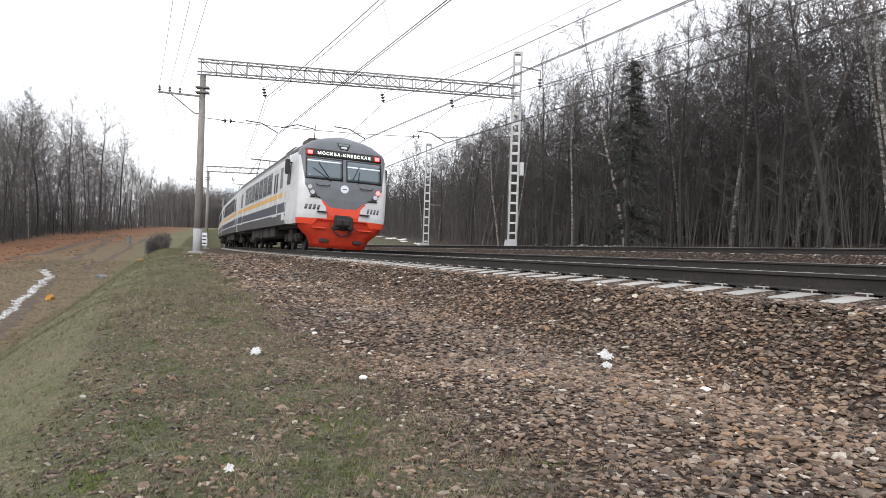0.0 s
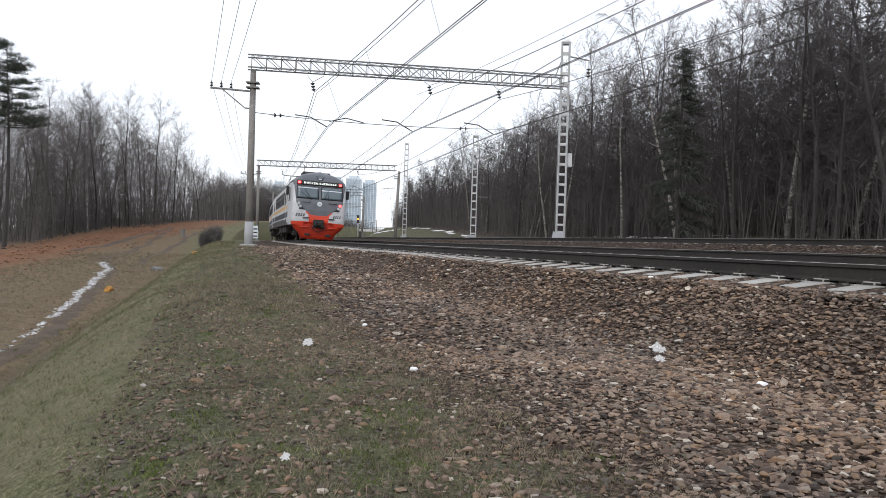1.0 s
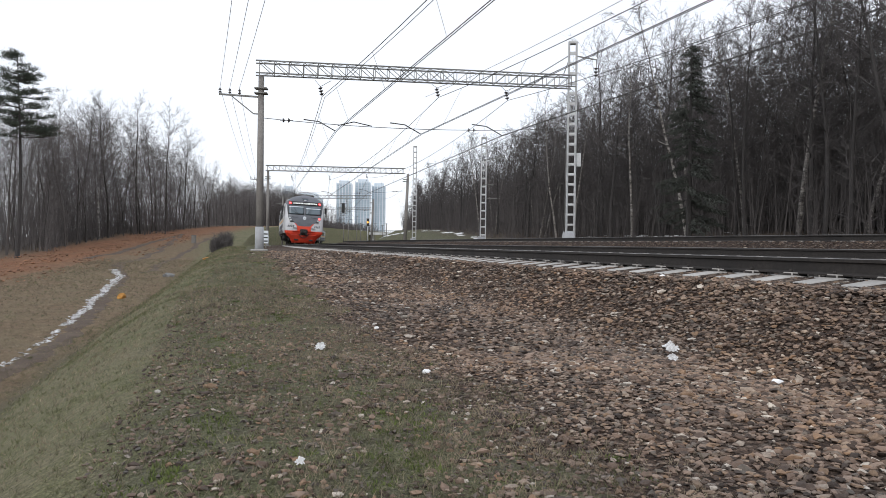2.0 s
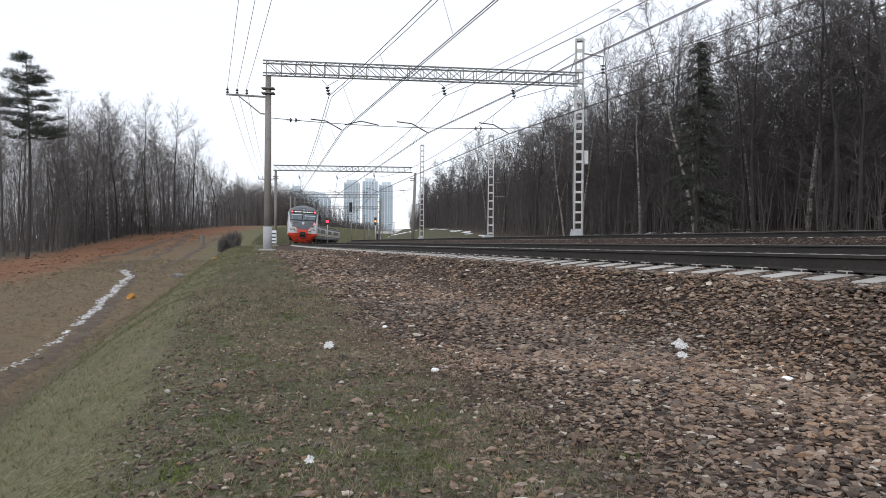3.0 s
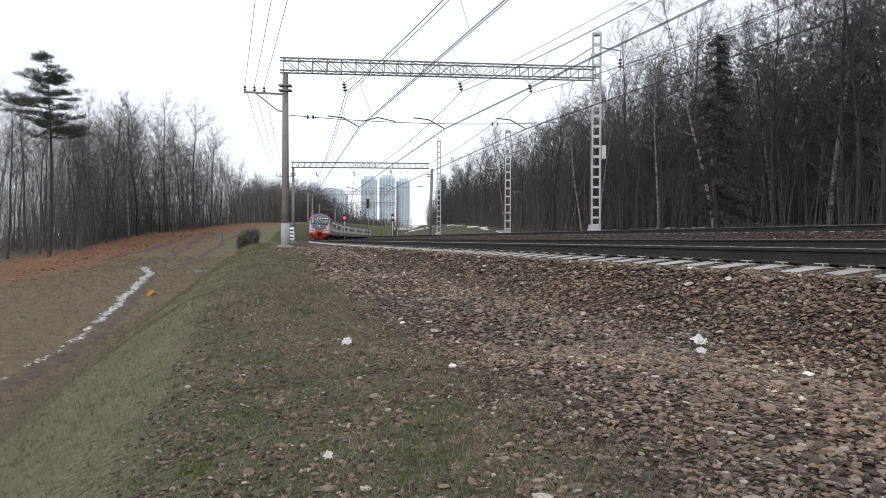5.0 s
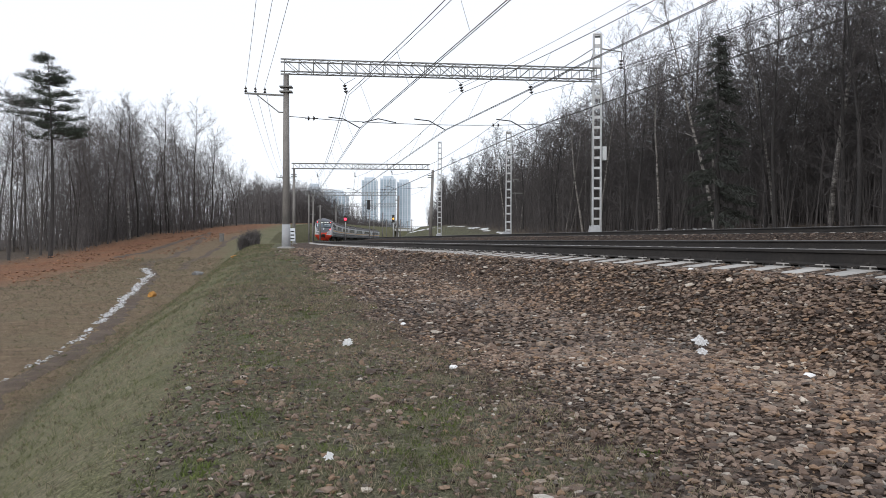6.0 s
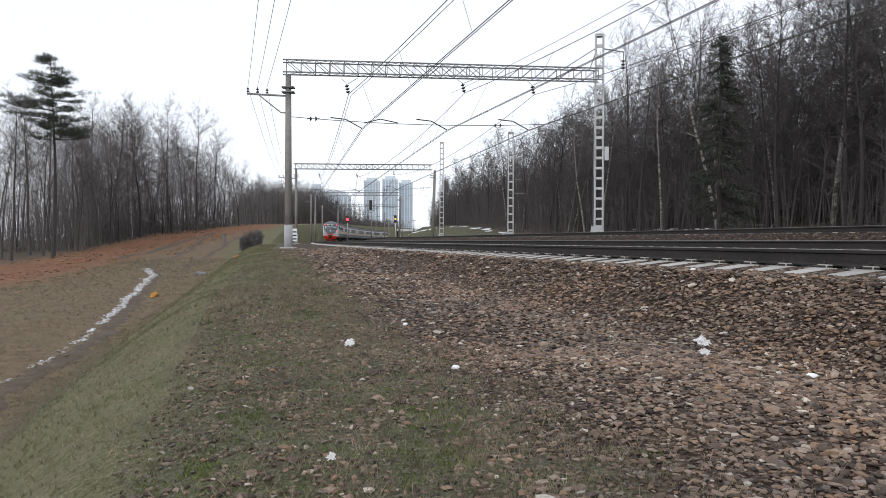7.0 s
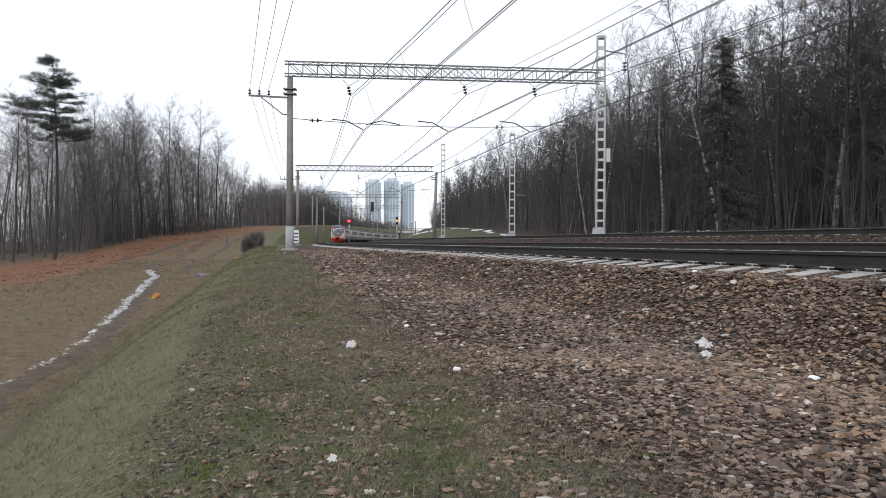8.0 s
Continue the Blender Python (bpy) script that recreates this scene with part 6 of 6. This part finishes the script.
for q in bm.verts:
    q.co = Vector((x, y, z + 0.1)) + Vector((q.co.x * 1.3, q.co.y, q.co.z * 0.75)) * rb.uniform(0.7, 1.2)
tagged(part("litter_bag", bm, M_BAG), "torn dark and white litter bag in the meadow", "litter")
x, y = -13.674, 35.89
M_OCHRE = surface("ochre_sand", (0.42, 0.2, 0.04), (0.25, 0.13, 0.05), 0.9, fine=10, coarse=2)
bm = bmesh.new()
bmesh.ops.create_icosphere(bm, subdivisions=2, radius=0.33)
z = ground_at(x, y)[0]
for q in bm.verts:
    q.co = Vector((x, y, z)) + Vector((q.co.x * 0.5, q.co.y * 1.2, q.co.z * 0.65)) * rb.uniform(0.75, 1.15)
tagged(part("sand_heap", bm, M_OCHRE), "small heap of bright ochre sand in the meadow", "sand heap")
x, y = side_xy(50, 7.2)
bm = bmesh.new()
bmesh.ops.create_icosphere(bm, subdivisions=2, radius=0.28)
z = ground_at(x, y)[0]
for q in bm.verts:
    q.co = Vector((x, y, z)) + Vector((q.co.x, q.co.y * 1.4, q.co.z * 0.4)) * rb.uniform(0.75, 1.15)
tagged(part("sand_heap", bm, M_OCHRE), "small heap of bright ochre sand beside a bush", "sand heap")

# towers, their facade colours lightened to stand in for far haze
M_TOWER = surface("pale_blue_facade", (0.6, 0.67, 0.73), (0.55, 0.62, 0.68), 0.6, fine=0.2, coarse=0.03, vary=0.06, relief=0)
M_TGLASS = surface("blue_facade_glass", (0.42, 0.52, 0.6), (0.46, 0.56, 0.64), 0.25, fine=0.3, coarse=0.05, vary=0.12, relief=0)
M_TWHITE = surface("white_facade_panel", (0.74, 0.78, 0.82), (0.66, 0.71, 0.75), 0.6, fine=0.2, coarse=0.03, vary=0.05, relief=0)


def tower(x, y, w, h, storeys, name="apartment_tower", label="tall blue glazed apartment tower far off, paled with painted haze", base=2.0, bays=5):
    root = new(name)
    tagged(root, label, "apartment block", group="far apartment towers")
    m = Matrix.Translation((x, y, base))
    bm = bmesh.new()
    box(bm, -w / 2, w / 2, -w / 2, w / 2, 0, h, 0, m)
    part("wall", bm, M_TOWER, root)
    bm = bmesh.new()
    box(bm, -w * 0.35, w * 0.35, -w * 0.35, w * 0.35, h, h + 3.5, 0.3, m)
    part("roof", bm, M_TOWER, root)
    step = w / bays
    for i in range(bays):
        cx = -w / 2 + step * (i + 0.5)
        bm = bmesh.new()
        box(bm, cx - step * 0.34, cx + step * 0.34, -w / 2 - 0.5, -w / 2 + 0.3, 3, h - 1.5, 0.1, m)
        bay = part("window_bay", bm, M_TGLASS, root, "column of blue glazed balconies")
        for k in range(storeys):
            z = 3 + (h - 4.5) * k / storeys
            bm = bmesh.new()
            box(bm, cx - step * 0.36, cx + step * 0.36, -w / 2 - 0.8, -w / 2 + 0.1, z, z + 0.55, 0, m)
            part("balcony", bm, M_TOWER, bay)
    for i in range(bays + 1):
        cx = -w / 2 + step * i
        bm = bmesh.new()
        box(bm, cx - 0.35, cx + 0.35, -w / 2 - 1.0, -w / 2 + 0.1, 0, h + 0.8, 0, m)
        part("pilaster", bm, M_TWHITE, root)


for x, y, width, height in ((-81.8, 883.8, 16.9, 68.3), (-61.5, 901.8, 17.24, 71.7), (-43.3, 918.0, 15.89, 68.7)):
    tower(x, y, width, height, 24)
# lower white blocks in the same hazed colours
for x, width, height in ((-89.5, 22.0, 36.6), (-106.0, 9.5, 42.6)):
    tower(x, 640, width, height, 13, "apartment_block", "apartment block behind the wood, far off, paled with painted haze", 2.0, 7)

# bridge across the line
M_BRIDGE = surface("white_bridge_concrete", (0.62, 0.62, 0.62), (0.45, 0.45, 0.44), 0.8, fine=3, coarse=0.4, vary=0.1)
root = new("road_bridge")
tagged(root, "long low pale concrete bridge across the line, far off", "bridge", kind="")
yb = 380.0
bm = bmesh.new()
box(bm, -60, 2, yb, yb + 8, 4.9, 6.1, 0.1)
part("deck", bm, M_BRIDGE, root)
for i in range(8):
    x = -46 + i * 6.2
    bm = bmesh.new()
    box(bm, x - 0.5, x + 0.5, yb + 1, yb + 7, -1, 5.2, 0.1)
    part("pier", bm, M_BRIDGE, root)
bm = bmesh.new()
for i in range(60):
    x = -58 + i
    box(bm, x - 0.05, x + 0.05, yb, yb + 0.1, 6.1, 7.2)
box(bm, -60, 2, yb, yb + 0.1, 7.1, 7.25)
box(bm, -60, 2, yb, yb + 0.1, 6.55, 6.65)
part("railing", bm, M_STEEL, root)

# thin poles along the far part of the line
M_POST = M_POLE
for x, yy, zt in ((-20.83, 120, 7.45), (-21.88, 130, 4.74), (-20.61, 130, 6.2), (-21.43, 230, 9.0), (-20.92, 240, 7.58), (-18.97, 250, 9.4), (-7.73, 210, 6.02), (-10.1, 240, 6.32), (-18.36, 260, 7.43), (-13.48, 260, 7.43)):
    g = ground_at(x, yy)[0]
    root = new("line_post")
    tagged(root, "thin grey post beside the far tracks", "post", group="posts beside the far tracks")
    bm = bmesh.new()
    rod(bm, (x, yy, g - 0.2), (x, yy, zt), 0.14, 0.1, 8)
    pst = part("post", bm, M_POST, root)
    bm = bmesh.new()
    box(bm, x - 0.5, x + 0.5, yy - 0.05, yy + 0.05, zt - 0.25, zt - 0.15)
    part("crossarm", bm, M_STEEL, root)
# hanging signal head on the third portal
bm = bmesh.new()
x = -14.46
box(bm, x - 0.3, x + 0.3, 153.6, 154.0, 6.4, 8.4, 0.08)
root = new("gantry_signal")
tagged(root, "dark signal head hung under the portal beam", "railway signal", group="railway signals")
part("signal_head", bm, M_BLACK, root)
bm = bmesh.new()
for s in (-0.75, -0.45, 0.45, 0.75):
    bar(bm, (x + s, 154.2, 6.2), (x + s, 155.6, 10.0), 0.07)
for z in (6.3, 7.3, 8.3):
    bar(bm, (x - 0.78, 154.15, z), (x + 0.78, 154.15, z), 0.07)
part("hanger_frame", bm, M_STEEL, root)


# small striped track sign on the bank
root = new("track_sign")
tagged(root, "small white track sign with dark bars on a short post", "sign")
x, y = -11.7, 60.0
z = ground_at(x, y)[0]
bm = bmesh.new()
rod(bm, (x, y, z - 0.2), (x, y, z + 1.3), 0.05, 0.05, 8)
part("post", bm, M_CONCRETE, root)
bm = bmesh.new()
box(bm, x - 0.2, x + 0.2, y - 0.09, y - 0.05, z + 0.35, z + 1.35, 0.01)
plate = part("plate", bm, M_TWHITE, root)
for k in range(3):
    bm = bmesh.new()
    box(bm, x - 0.15, x + 0.15, y - 0.1, y - 0.09, z + 0.48 + 0.28 * k, z + 0.58 + 0.28 * k)
    part("bar", bm, M_BLACK, plate)
# ---- the train's run ----
def along(y, s):
    """The y reached after s metres along the line from y."""
    step = s / 24
    for _ in range(24):
        y += step * math.cos(math.atan(line_slope(y)))
    return y


def run_rows(ahead):
    rows = []
    for i in range(17):
        t = 0.5 * i
        y = 27.5 + 18.9 * t + 0.09 * t * t
        a, b = along(y, ahead + 4.2), along(y, ahead + CAR - 4.2)
        pa, pb = track_point(a, 0), track_point(b, 0)
        d = (pb - pa).normalized()
        p = pa - d * 4.2 + Vector((0, 0, -0.015))
        turn = math.atan2(-d.x, d.y)
        rows.append((t, Matrix.Translation(p) @ Matrix.Rotation(turn, 4, "Z") @ Matrix.Rotation(radians(2.4), 4, "Y")))
    return rows


def motions():
    for n, car in enumerate(cars):
        walk(car, run_rows(n * CAR))


motions()
